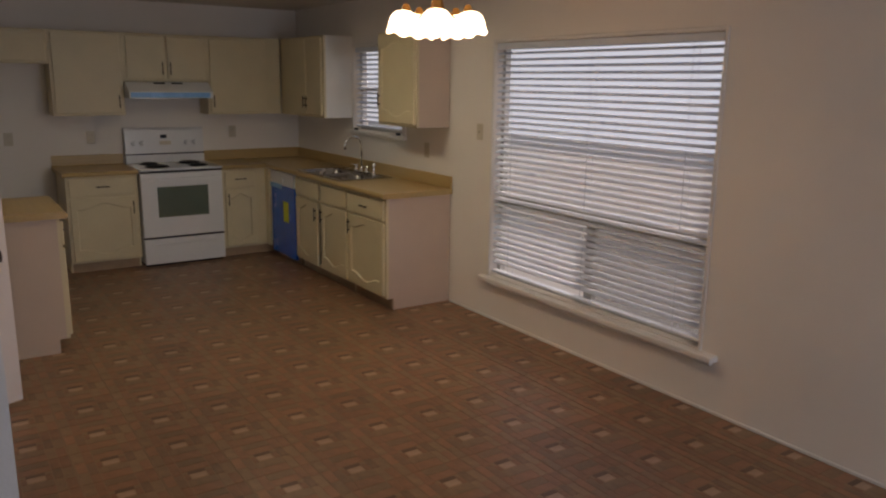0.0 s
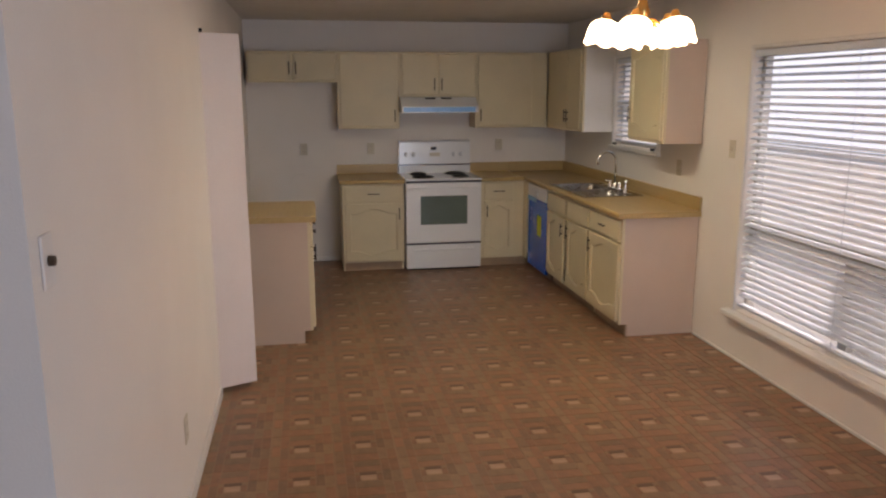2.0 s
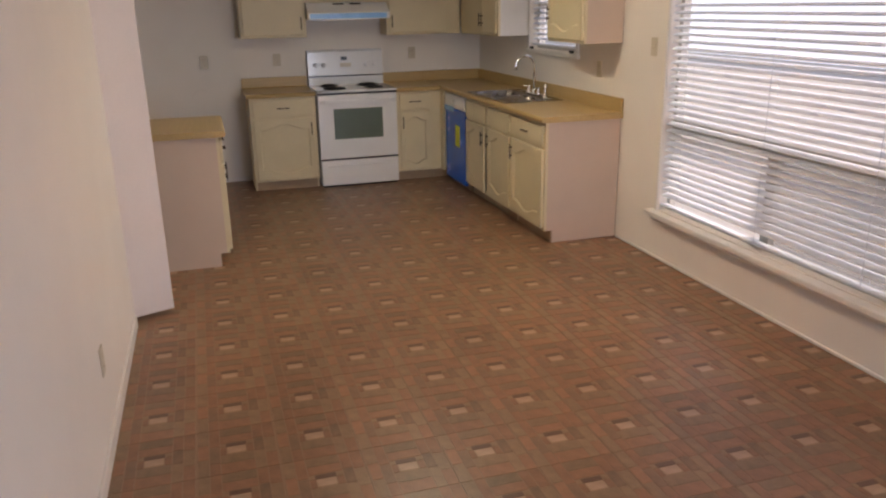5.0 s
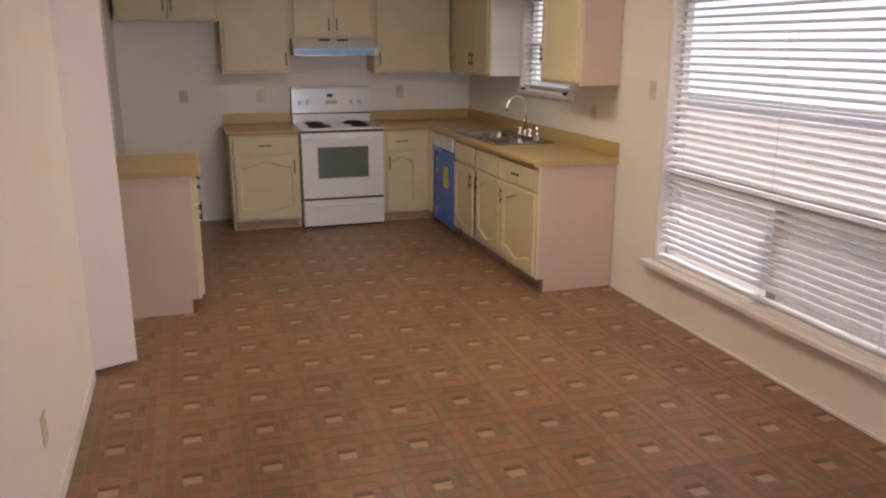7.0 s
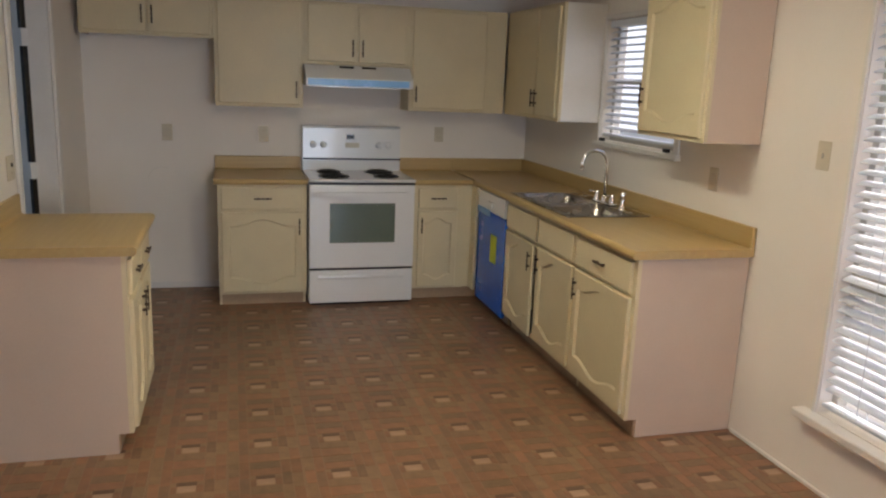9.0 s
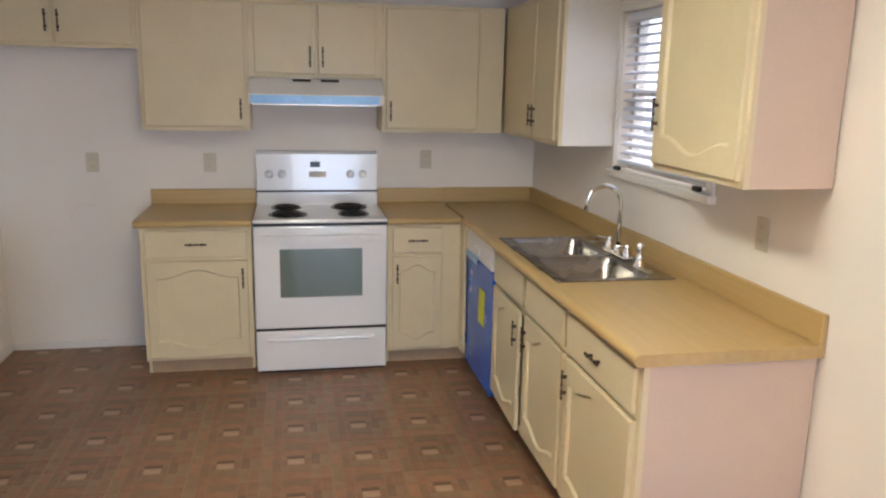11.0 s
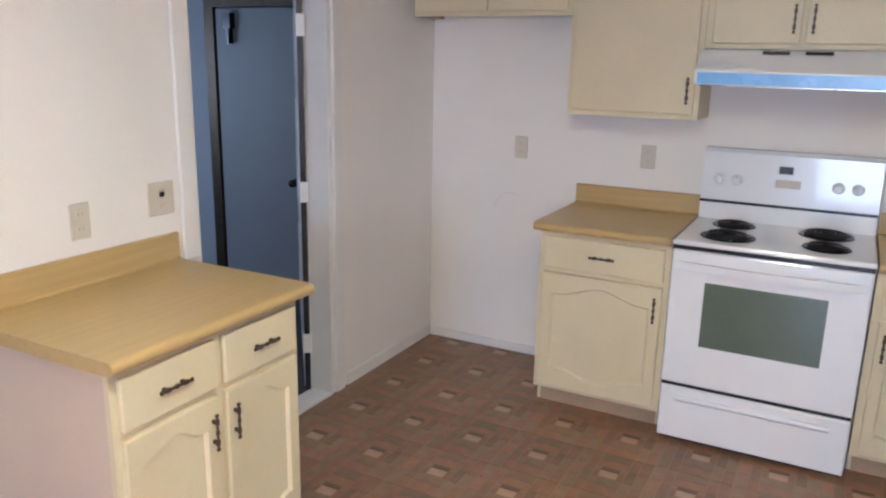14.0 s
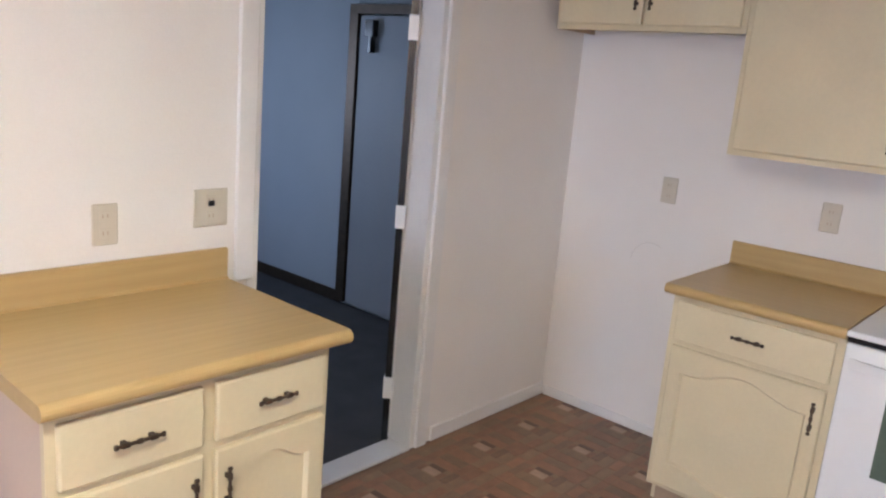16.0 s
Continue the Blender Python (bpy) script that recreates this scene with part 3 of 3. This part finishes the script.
neck = [(0, 0, 0.01), (0, 0, 0.245)] + [(-0.085 + 0.085 * math.cos(a), 0, 0.245 + 0.085 * math.sin(a)) for a in [math.pi * i / 12 for i in range(1, 13)]] + [(-0.17, 0, 0.215)]
tube(bm, neck, 0.0115, 12)
lathe(bm, [(0.022, 0.012), (0.022, 0.035), (0.015, 0.05)], 16)
part("spout", bm, CHROME, tap, smooth=True)
for yy in (-0.10, 0.10):
    bm = bmesh.new()
    lathe(bm, [(0.022, 0.014), (0.020, 0.04), (0.013, 0.055), (0.016, 0.065), (0.001, 0.07)], 16, (0, yy, 0))
    tube(bm, [(0, yy, 0.058), (-0.05, yy * 1.25, 0.066)], 0.006, 8)
    part("handle", bm, CHROME, tap, smooth=True)
spray = thing("side_sprayer", "black and chrome side sprayer standing beside the tap", "sprayer", pose(-0.125, -1.99, 0.939))
bm = bmesh.new()
lathe(bm, [(0.024, 0), (0.022, 0.012), (0.013, 0.03), (0.014, 0.075), (0.018, 0.10), (0.001, 0.108)], 16)
part("body", bm, CHROME, spray, smooth=True)

# ---- dishwasher ----
dw = thing("dishwasher", "white built-in dishwasher under blue protective film", "dishwasher", rot(-0.003, -0.701, -90))
part("body", boxes((0.004, -0.575, 0.11, 0.598, -0.02, 0.889)), ENAMEL, dw)
part("control_panel", boxes((0.006, -0.615, 0.755, 0.596, -0.576, 0.887), bevel=0.006, seg=2), ENAMEL, dw)
part("door", boxes((0.006, -0.606, 0.055, 0.596, -0.576, 0.751), bevel=0.004), FILM, dw, "door panel covered in blue film")
part("kick_plate", boxes((0.01, -0.545, 0.004, 0.592, -0.53, 0.108)), KICK, dw)
part("energy_label", boxes((0.31, -0.6075, 0.40, 0.44, -0.6063, 0.60)), TAGYELLOW, dw, "yellow-green energy label")
part("film_flap", boxes((0.012, -0.618, 0.72, 0.30, -0.6155, 0.765)), FILM_LIGHT, dw)
part("latch", boxes((0.25, -0.628, 0.785, 0.35, -0.614, 0.83), bevel=0.004), ENAMEL, dw)

# ---- range ----
SW = 0.778
stove = thing("electric_range", "white freestanding electric coil range with glass oven door", "stove", pose(-1.866, -0.02, 0))
part("body", boxes((0.002, -0.60, 0.035, SW - 0.002, 0, 0.915)), ENAMEL, stove)
bm = boxes((0.0, -0.645, 0.916, SW, -0.05, 0.938), bevel=0.008, seg=2)
part("cooktop", bm, ENAMEL, stove)
part("gap_strip", boxes((0.004, -0.632, 0.898, SW - 0.004, -0.601, 0.916)), BLACK, stove)
door = part("oven_door", boxes((0.004, -0.638, 0.285, SW - 0.004, -0.602, 0.896), bevel=0.008, seg=2), ENAMEL, stove)
part("window", boxes((0.150, -0.6405, 0.474, SW - 0.150, -0.637, 0.764), bevel=0.001), OVEN_GLASS, door, "dark greenish oven window")
bm = bmesh.new()
prism(bm, [(0.02 + (SW - 0.04) * i / 12, -0.640 - 0.040 * math.sin(math.pi * i / 12) ** 0.5) for i in range(13)] + [(0.02 + (SW - 0.04) * i / 12, -0.640 - max(0.0, 0.040 * math.sin(math.pi * i / 12) ** 0.5 - 0.018)) for i in range(12, -1, -1)][1:-1], "z", 0.815, 0.847)
part("handle", bm, ENAMEL, door)
drawer = part("drawer", boxes((0.006, -0.638, 0.022, SW - 0.006, -0.602, 0.268), bevel=0.008, seg=2), ENAMEL, stove)
bm = bmesh.new()
prism(bm, [(-0.637, 0.232), (-0.650, 0.226), (-0.652, 0.215), (-0.645, 0.205), (-0.637, 0.204)], "x", 0.07, SW - 0.08)
part("drawer_pull", bm, ENAMEL, drawer)
part("drawer_gap", boxes((0.006, -0.625, 0.268, SW - 0.006, -0.603, 0.286)), BLACK, stove)
part("plinth", boxes((0.02, -0.60, 0.002, SW - 0.02, -0.02, 0.034)), BLACK, stove)
bm = bmesh.new()
prism(bm, [(-0.005, 0.92), (-0.075, 0.92), (-0.075, 1.01), (-0.062, 1.262), (-0.045, 1.28), (-0.005, 1.28)], "x", 0.006, SW - 0.006)
guard = part("backguard", bm, ENAMEL, stove)
part("trim_strip", boxes((0.004, -0.083, 1.02, SW - 0.004, -0.070, 1.032)), BLACK, guard)
part("display", boxes((0.345, -0.072, 1.180, 0.405, -0.060, 1.214)), BLACK, guard, "small dark clock display")
part("key_panel", boxes((0.335, -0.0755, 1.115, 0.445, -0.066, 1.152), bevel=0.001), PLATE, guard)
for xx in (0.085, 0.165, 0.60, 0.68):
    bm = bmesh.new()
    lathe(bm, [(0.026, 0.0), (0.024, 0.008), (0.018, 0.012), (0.017, 0.026), (0.001, 0.028)], 18, m=Matrix.Translation((xx, -0.069, 1.135)) @ pose(0, 0, 0, 90))
    box(bm, xx - 0.004, -0.102, 1.118, xx + 0.004, -0.09, 1.152, 0.002)
    part("knob", bm, ENAMEL, guard, smooth=False)
for bx, by, r in ((0.19, -0.20, 0.078), (0.20, -0.465, 0.098), (0.58, -0.20, 0.098), (0.59, -0.465, 0.078)):
    bm = bmesh.new()
    lathe(bm, [(r + 0.018, 0.9385), (r + 0.014, 0.943), (r + 0.006, 0.941), (r * 0.5, 0.9392), (0.001, 0.9390)], 28, (bx, by, 0))
    pan = part("drip_bowl", bm, DRIP, stove, smooth=True)
    bm = bmesh.new()
    turns = 4
    tube(bm, [(bx + (0.018 + (r - 0.02) * k / (turns * 20)) * math.cos(2 * math.pi * k / 20), by + (0.018 + (r - 0.02) * k / (turns * 20)) * math.sin(2 * math.pi * k / 20), 0.949) for k in range(turns * 20 + 1)], 0.006, 6)
    part("coil", bm, COIL, pan, smooth=True)

# ---- range hood ----
hood = thing("range_hood", "white under-cabinet range hood with pale blue film on its lip", "range hood", pose(-1.872, -0.003, 1.585))
HW = 0.778
bm = bmesh.new()
prism(bm, [(0, 0.0), (-0.495, 0.0), (-0.50, 0.012), (-0.497, 0.058), (-0.36, 0.148), (0, 0.148)], "x", 0, HW)
part("canopy", bm, ENAMEL, hood)
part("film_strip", boxes((0.012, -0.503, 0.004, HW - 0.03, -0.499, 0.052)), FILM_LIGHT, hood, "pale blue protective film strip")
part("underside", boxes((0.02, -0.48, -0.004, HW - 0.02, -0.03, -0.0005)), STEEL, hood)
for x0, x1 in ((0.25, 0.355), (0.415, 0.52)):
    bm = bmesh.new()
    for k in range(5):
        zc = 0.128 + 0.0045 * k
        box(bm, x0, -0.362 - 0.0, zc - 0.001, x1, -0.352, zc + 0.001)
    prism(bm, [(-0.385, 0.136), (-0.375, 0.1425), (-0.372, 0.1435), (-0.394, 0.1295)], "x", x0, x1)
    part("vent_slot", bm, BLACK, hood)

# ---- wall cabinets ----
UB, UT = 1.42, 2.18
# left side takes the kick-board brown as painted shade in the wall gap
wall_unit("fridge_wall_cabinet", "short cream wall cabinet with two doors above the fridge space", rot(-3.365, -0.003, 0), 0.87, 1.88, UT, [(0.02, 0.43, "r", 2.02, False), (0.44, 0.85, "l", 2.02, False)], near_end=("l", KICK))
wall_unit("wall_cabinet", "cream wall cabinet with one door beside the hood", rot(-2.493, -0.003, 0), 0.617, UB, UT, [(0.022, 0.595, "r", UB + 0.13, False)])
wall_unit("hood_wall_cabinet", "short cream two-door wall cabinet above the range hood", rot(-1.874, -0.003, 0), 0.788, 1.737, UT, [(0.03, 0.385, "r", 1.86, False), (0.403, 0.758, "l", 1.86, False)])
wall_unit("wall_cabinet", "cream wall cabinet with one door in the corner", rot(-1.084, -0.003, 0), 0.76, UB, UT, [(0.022, 0.60, "l", UB + 0.13, False)], fill=[(0.59, 0.76)])
# side towards the window is white: the window's light put into its colour
wall_unit("wall_cabinet", "cream two-door wall cabinet between corner and sink window", rot(-0.003, -0.310, -90), 1.045, UB, UT, [(0.30, 0.655, "r", UB + 0.14, False), (0.665, 1.01, "l", UB + 0.14, False)], near_end=("r", TRIM), fill=[(0.002, 0.31)])
wall_unit("wall_cabinet", "cream wall cabinet with beige side between the windows", rot(-0.003, -2.42, -90), 0.60, UB, 2.15, [(0.02, 0.58, "l", UB + 0.2, True)], near_end=("r", BEIGE))

# ---- plates on the walls ----


def wall_plate(kind, label, m, wide=0.075):
    p = thing(kind, label, "switch" if "switch" in kind else "outlet", m, "wall plates")
    part("plate", boxes((-wide / 2, -0.007, -0.06, wide / 2, -0.001, 0.06), bevel=0.003), PLATE, p)
    if "switch" in kind:
        part("toggle", boxes((-0.005, -0.018, -0.011, 0.005, -0.007, 0.011), bevel=0.002), PLATE, p)
    else:
        for dz in (-0.025, 0.025):
            bm = boxes((-0.017, -0.0085, dz - 0.014, 0.017, -0.0072, dz + 0.014), bevel=0.0005)
            r = part("receptacle", bm, PLATE, p)
            part("slot", boxes((-0.008, -0.0092, dz - 0.005, -0.0055, -0.0086, dz + 0.006), (0.0055, -0.0092, dz - 0.005, 0.008, -0.0086, dz + 0.006)), KICK, r)
    return p


def on_wall(x, y, z, deg):
    return pose(x, y, z, 0, 0, deg)


wall_plate("wall_outlet", "ivory duplex outlet on the fridge alcove wall", on_wall(-2.85, 0, 1.20, 0))
wall_plate("wall_outlet", "ivory duplex outlet above the worktop by the fridge space", on_wall(-2.15, 0, 1.20, 0))
wall_plate("wall_outlet", "ivory duplex outlet above the worktop near the corner", on_wall(-0.755, 0, 1.225, 0))
wall_plate("wall_outlet", "ivory duplex outlet below the cabinet between the windows", on_wall(0, -2.69, 1.215, -90))
wall_plate("wall_switch", "ivory light switch beside the dining window", on_wall(0, -3.43, 1.41, -90))
wall_plate("wall_outlet", "ivory duplex outlet above the worktop by the doorway", on_wall(LX, -2.375, 1.14, 90))
phone = wall_plate("wall_outlet", "square ivory phone plate beside the doorway", on_wall(LX, -2.04, 1.165, 90), 0.12)
part("jack", boxes((-0.012, -0.014, 0.006, 0.010, -0.0095, 0.024), bevel=0.002), BLACK, phone)
wall_plate("wall_outlet", "ivory low outlet on the dining wall", on_wall(LX + 0.03, -4.95, 0.365, 90))
th = thing("wall_switch", "pale dimmer switch with dark knob on the dining wall", "switch", on_wall(LX + 0.03, -6.46, 1.44, 90), "wall plates")
part("plate", boxes((-0.037, -0.007, -0.06, 0.037, -0.001, 0.06), bevel=0.003), TRIM, th)
bm = bmesh.new()
lathe(bm, [(0.012, 0.006), (0.011, 0.020), (0.001, 0.022)], 16, m=pose(0, 0, 0, 90))
part("knob", bm, BRONZE, th, "dark dimmer knob")

# ---- closet bifold leaf, folded out ----
bif = thing("bifold_door", "white bifold closet door folded out from the wall", "door", pose(LX + 0.022, -3.655, 0, 0, 0, 24))
part("leaf", boxes((0, 0, 0.035, 0.235, 0.03, 2.115), bevel=0.002), LEAF, bif)
part("leaf", boxes((0, 0.034, 0.035, 0.235, 0.064, 2.115), bevel=0.002), LEAF, bif)
part("pivot", boxes((0.01, 0.008, 2.115, 0.03, 0.028, 2.138), bevel=0.002), BLACK, bif)
structure("trim_closet", boxes((LX - 0.10, -3.60, 2.125, LX - 0.02, -2.90, 2.139)), TRIM, "white closet door track", "trim")

# ---- doorway to the utility room ----
DY0, DY1, DZ = -1.88, -1.01, 2.04
structure("door_frame", boxes((LX - 0.13, DY1 - 0.02, 0.002, LX + 0.004, DY1 + 0.02, DZ), (LX - 0.13, DY0 - 0.02, 0.002, LX + 0.004, DY0 + 0.02, DZ), (LX - 0.13, DY0 - 0.02, DZ, LX + 0.004, DY1 + 0.02, DZ + 0.02)), TRIM, "white painted door jambs", "door frame")
structure("trim_doorway", boxes((LX + 0.0045, DY1 + 0.005, 0.002, LX + 0.02, DY1 + 0.075, DZ + 0.07), (LX + 0.0045, DY0 - 0.075, 0.914, LX + 0.02, DY0 - 0.005, DZ + 0.07), (LX + 0.0045, DY0 - 0.005, DZ + 0.005, LX + 0.02, DY1 + 0.005, DZ + 0.07), bevel=0.004), TRIM, "white door casing", "trim")
structure("threshold", boxes((LX - 0.12, DY0 + 0.02, -0.002, LX + 0.01, DY1 - 0.02, 0.012), bevel=0.004), TRIM, "pale worn threshold strip", "threshold")
d1 = thing("door_1", "white panelled door standing wide open into the utility room", "door", pose(LX - 0.125, DY1 - 0.025, 0.015, 0, 0, 129.5))
leaf = part("slab", boxes((0, -0.004, 0, 0.78, 0.031, 2.01), bevel=0.002), TRIM, d1)
for z0, z1 in ((0.18, 0.72), (0.86, 1.42), (1.54, 1.86)):
    for x0, x1 in ((0.10, 0.34), (0.44, 0.68)):
        part("panel", boxes((x0, 0.029, z0, x1, 0.036, z1), bevel=0.005), TRIM, leaf)
# black box painted in as the shade between slab and jamb
part("edge_seal", boxes((-0.036, 0.002, 0.0, -0.002, 0.030, 2.01)), BLACK, d1, "black strip standing in for the shaded gap at the hinged edge")
for z in (0.25, 1.02, 1.79):
    part("hinge", boxes((-0.040, -0.006, z - 0.05, 0.006, 0.036, z + 0.05), bevel=0.003), TRIM, d1, "white painted hinge")
d2 = thing("door_2", "grey closed door across the utility room with dark knob", "door", pose(-5.17, 0.145, 0.03))
tagged(d2, kind="structure")
part("slab", boxes((0, -0.035, 0, 0.80, 0, 1.93), bevel=0.002), GREYDOOR, d2)
part("frame", boxes((-0.09, -0.05, 0, -0.012, 0.0, 2.0), (0.812, -0.05, 0, 0.89, 0.0, 2.0), (-0.012, -0.05, 1.94, 0.812, 0.0, 2.0)), BRONZE, d2)
bm = bmesh.new()
lathe(bm, [(0.03, 0.0), (0.028, 0.008), (0.012, 0.012), (0.012, 0.03), (0.027, 0.042), (0.024, 0.062), (0.001, 0.068)], 18, m=Matrix.Translation((0.66, -0.035, 0.80)) @ pose(0, 0, 0, 90))
part("knob", bm, BLACK, d2, smooth=True)
part("closer", boxes((0.10, -0.085, 1.80, 0.17, -0.035, 1.90), (0.13, -0.08, 1.70, 0.15, -0.035, 1.80)), BLACK, d2)
structure("baseboard_utility", boxes((-6.9, 0.135, 0, -5.27, 0.149, 0.08)), BRONZE, "dark utility room baseboard", "baseboard")

# ---- chandelier ----
ch = thing("chandelier", "brass chandelier with five lit frosted glass shades", "chandelier", pose(-1.335, -4.87, 0))
bm = bmesh.new()
lathe(bm, [(0.001, 2.02), (0.018, 2.03), (0.028, 2.06), (0.016, 2.09), (0.034, 2.13), (0.02, 2.18), (0.012, 2.22), (0.012, 2.30), (0.006, 2.32)], 20)
part("stem", bm, BRASS, ch, smooth=True)
bm = bmesh.new()
lathe(bm, [(0.001, 2.455), (0.03, 2.46), (0.06, 2.485), (0.062, 2.499)], 20)
part("canopy", bm, BRASS, ch, smooth=True)
for k in range(7):
    bm = bmesh.new()
    pts = [(0.011 * math.cos(2 * math.pi * i / 10) * (1 if k % 2 else 0.001), 0.011 * math.cos(2 * math.pi * i / 10) * (0.001 if k % 2 else 1), 2.325 + 0.0195 * k + 0.014 * math.sin(2 * math.pi * i / 10)) for i in range(11)]
    tube(bm, pts, 0.0022, 6)
    part("chain_link", bm, BRASS, ch)
for k in range(5):
    a = radians(72 * k + 20)
    ca, sa = math.cos(a), math.sin(a)
    bm = bmesh.new()
    arm = [(0.02 + 0.135 * i / 12, 2.10 - 0.03 * math.sin(math.pi * i / 12) + 0.03 * (i / 12) ** 2 + 0.02 * math.sin(2 * math.pi * i / 12)) for i in range(13)]
    tube(bm, [(r * ca, r * sa, z) for r, z in arm], 0.006, 8)
    lathe(bm, [(0.001, 2.138), (0.014, 2.135), (0.022, 2.115), (0.027, 2.094)], 16, (0.155 * ca, 0.155 * sa, 0))
    armo = part("arm", bm, BRASS, ch, smooth=True)
    # a fluted tulip shade, tilted outwards, with a scalloped rim
    bm = bmesh.new()
    tilt = Matrix.Translation((0.155 * ca, 0.155 * sa, 2.10)) @ Matrix.Rotation(radians(-9), 4, Vector((-sa, ca, 0)))
    prof = [(0.024, 0.004), (0.048, -0.004), (0.066, -0.023), (0.075, -0.050), (0.077, -0.080), (0.083, -0.104)]
    rows = []
    for inner in (0.0, 0.003):
        for j, (r, z) in (list(enumerate(prof)) if not inner else list(enumerate(prof))[::-1]):
            ring = []
            for q in range(36):
                w = math.cos(2 * math.pi * q / 36 * 6) * (j / 5) ** 2
                ring.append(bm.verts.new(tilt @ Vector(((r - inner + 0.004 * w) * math.cos(2 * math.pi * q / 36), (r - inner + 0.004 * w) * math.sin(2 * math.pi * q / 36), z - 0.007 * w))))
            rows.append(ring)
    for lo, hi in zip(rows, rows[1:]):
        for q in range(36):
            bm.faces.new((lo[q], lo[(q + 1) % 36], hi[(q + 1) % 36], hi[q]))
    shade = part("shade", bm, SHADE, armo, "lit frosted glass tulip shade with scalloped rim", smooth=True)

# ---- kitchen ceiling light ----
kl = thing("ceiling_light", "long fluorescent ceiling light with frosted diffuser", "ceiling light", pose(-1.55, -3.30, 0, 0, 0, 90))
# rim deepened to 2.44 to cut the light off the wall above the cabinets
part("frame", boxes((-0.64, -0.16, 2.475, 0.64, 0.16, 2.499), (-0.64, -0.166, 2.440, 0.64, -0.152, 2.475), (-0.64, 0.152, 2.440, 0.64, 0.166, 2.475), (-0.64, -0.152, 2.440, -0.622, 0.152, 2.475), (0.622, -0.152, 2.440, 0.64, 0.152, 2.475), bevel=0.003), TRIM, kl)
bm = bmesh.new()
prism(bm, [(-0.15, 2.475), (-0.146, 2.460), (-0.13, 2.452), (0.13, 2.452), (0.146, 2.460), (0.15, 2.475)], "x", -0.62, 0.62)
part("diffuser", bm, TUBE, kl)

# ---- faint pencil-like scuff on the alcove wall ----
sc = bmesh.new()
tube(sc, [(-2.90 + 0.10 * math.cos(a), -0.0006, 0.83 + 0.11 * math.sin(a)) for a in [radians(60 + 16 * i) for i in range(8)]], 0.002, 4)
tagged(new("wall_scuff", mesh_of("wall_scuff", sc, SCUFF)), "faint grey scuff on the alcove wall", "scuff", kind="structure")

# ---- vinyl tiles ----
TW, TL = 0.3145, 0.3405
bm = bmesh.new()
box(bm, -TW / 2 + 0.0004, -TL / 2 + 0.0004, -0.004, TW / 2 - 0.0004, TL / 2 - 0.0004, -0.0010)
slots = [0] * len(bm.faces)
pieces = [
    # x0, y0, x1, y1, material slot
    (-0.1545, -0.168, -0.1505, 0.168, 0),
    (-0.148, -0.168, -0.108, -0.052, 2), (-0.148, -0.048, -0.108, 0.056, 1), (-0.148, 0.060, -0.108, 0.168, 2),
    (-0.104, -0.168, -0.066, -0.090, 1), (-0.104, -0.086, -0.066, 0.034, 3), (-0.104, 0.038, -0.066, 0.168, 1),
    (-0.062, -0.168, 0.066, -0.100, 1), (-0.062, -0.096, 0.066, -0.034, 2),
    (-0.036, -0.028, 0.036, 0.020, 4), (-0.062, -0.030, -0.040, 0.020, 1), (0.040, -0.030, 0.066, 0.020, 1),
    (-0.040, 0.024, 0.040, 0.050, 5), (-0.062, 0.024, -0.044, 0.052, 2), (0.044, 0.024, 0.066, 0.052, 2), (-0.062, 0.056, 0.066, 0.108, 1), (-0.062, 0.112, 0.066, 0.168, 2),
    (0.070, -0.168, 0.108, -0.040, 2), (0.070, -0.036, 0.108, 0.060, 3), (0.070, 0.064, 0.108, 0.168, 1),
    (0.112, -0.168, 0.154, -0.070, 1), (0.112, -0.066, 0.154, 0.048, 2), (0.112, 0.052, 0.154, 0.168, 1)]
for x0, y0, x1, y1, s in pieces:
    before = len(bm.faces)
    box(bm, x0, y0, -0.0012, x1, y1, 0.0)
    slots += [s] * (len(bm.faces) - before)
bm.faces.ensure_lookup_table()
for f, s in zip(bm.faces, slots):
    f.material_index = s
TILE = mesh_of("vinyl_tile", bm, [V_BASE, V_RED, V_BROWN, V_DARK, V_LIGHT, V_DEEP])
nx, ny = 11, 27
for j in range(ny):
    for i in range(nx):
        x, y = -3.2145 + TW * i, -0.0635 - TL * j
        o = new("vinyl_tile", TILE)
        o.parent = FLOOR
        o.matrix_basis = pose(x, y, 0.0)
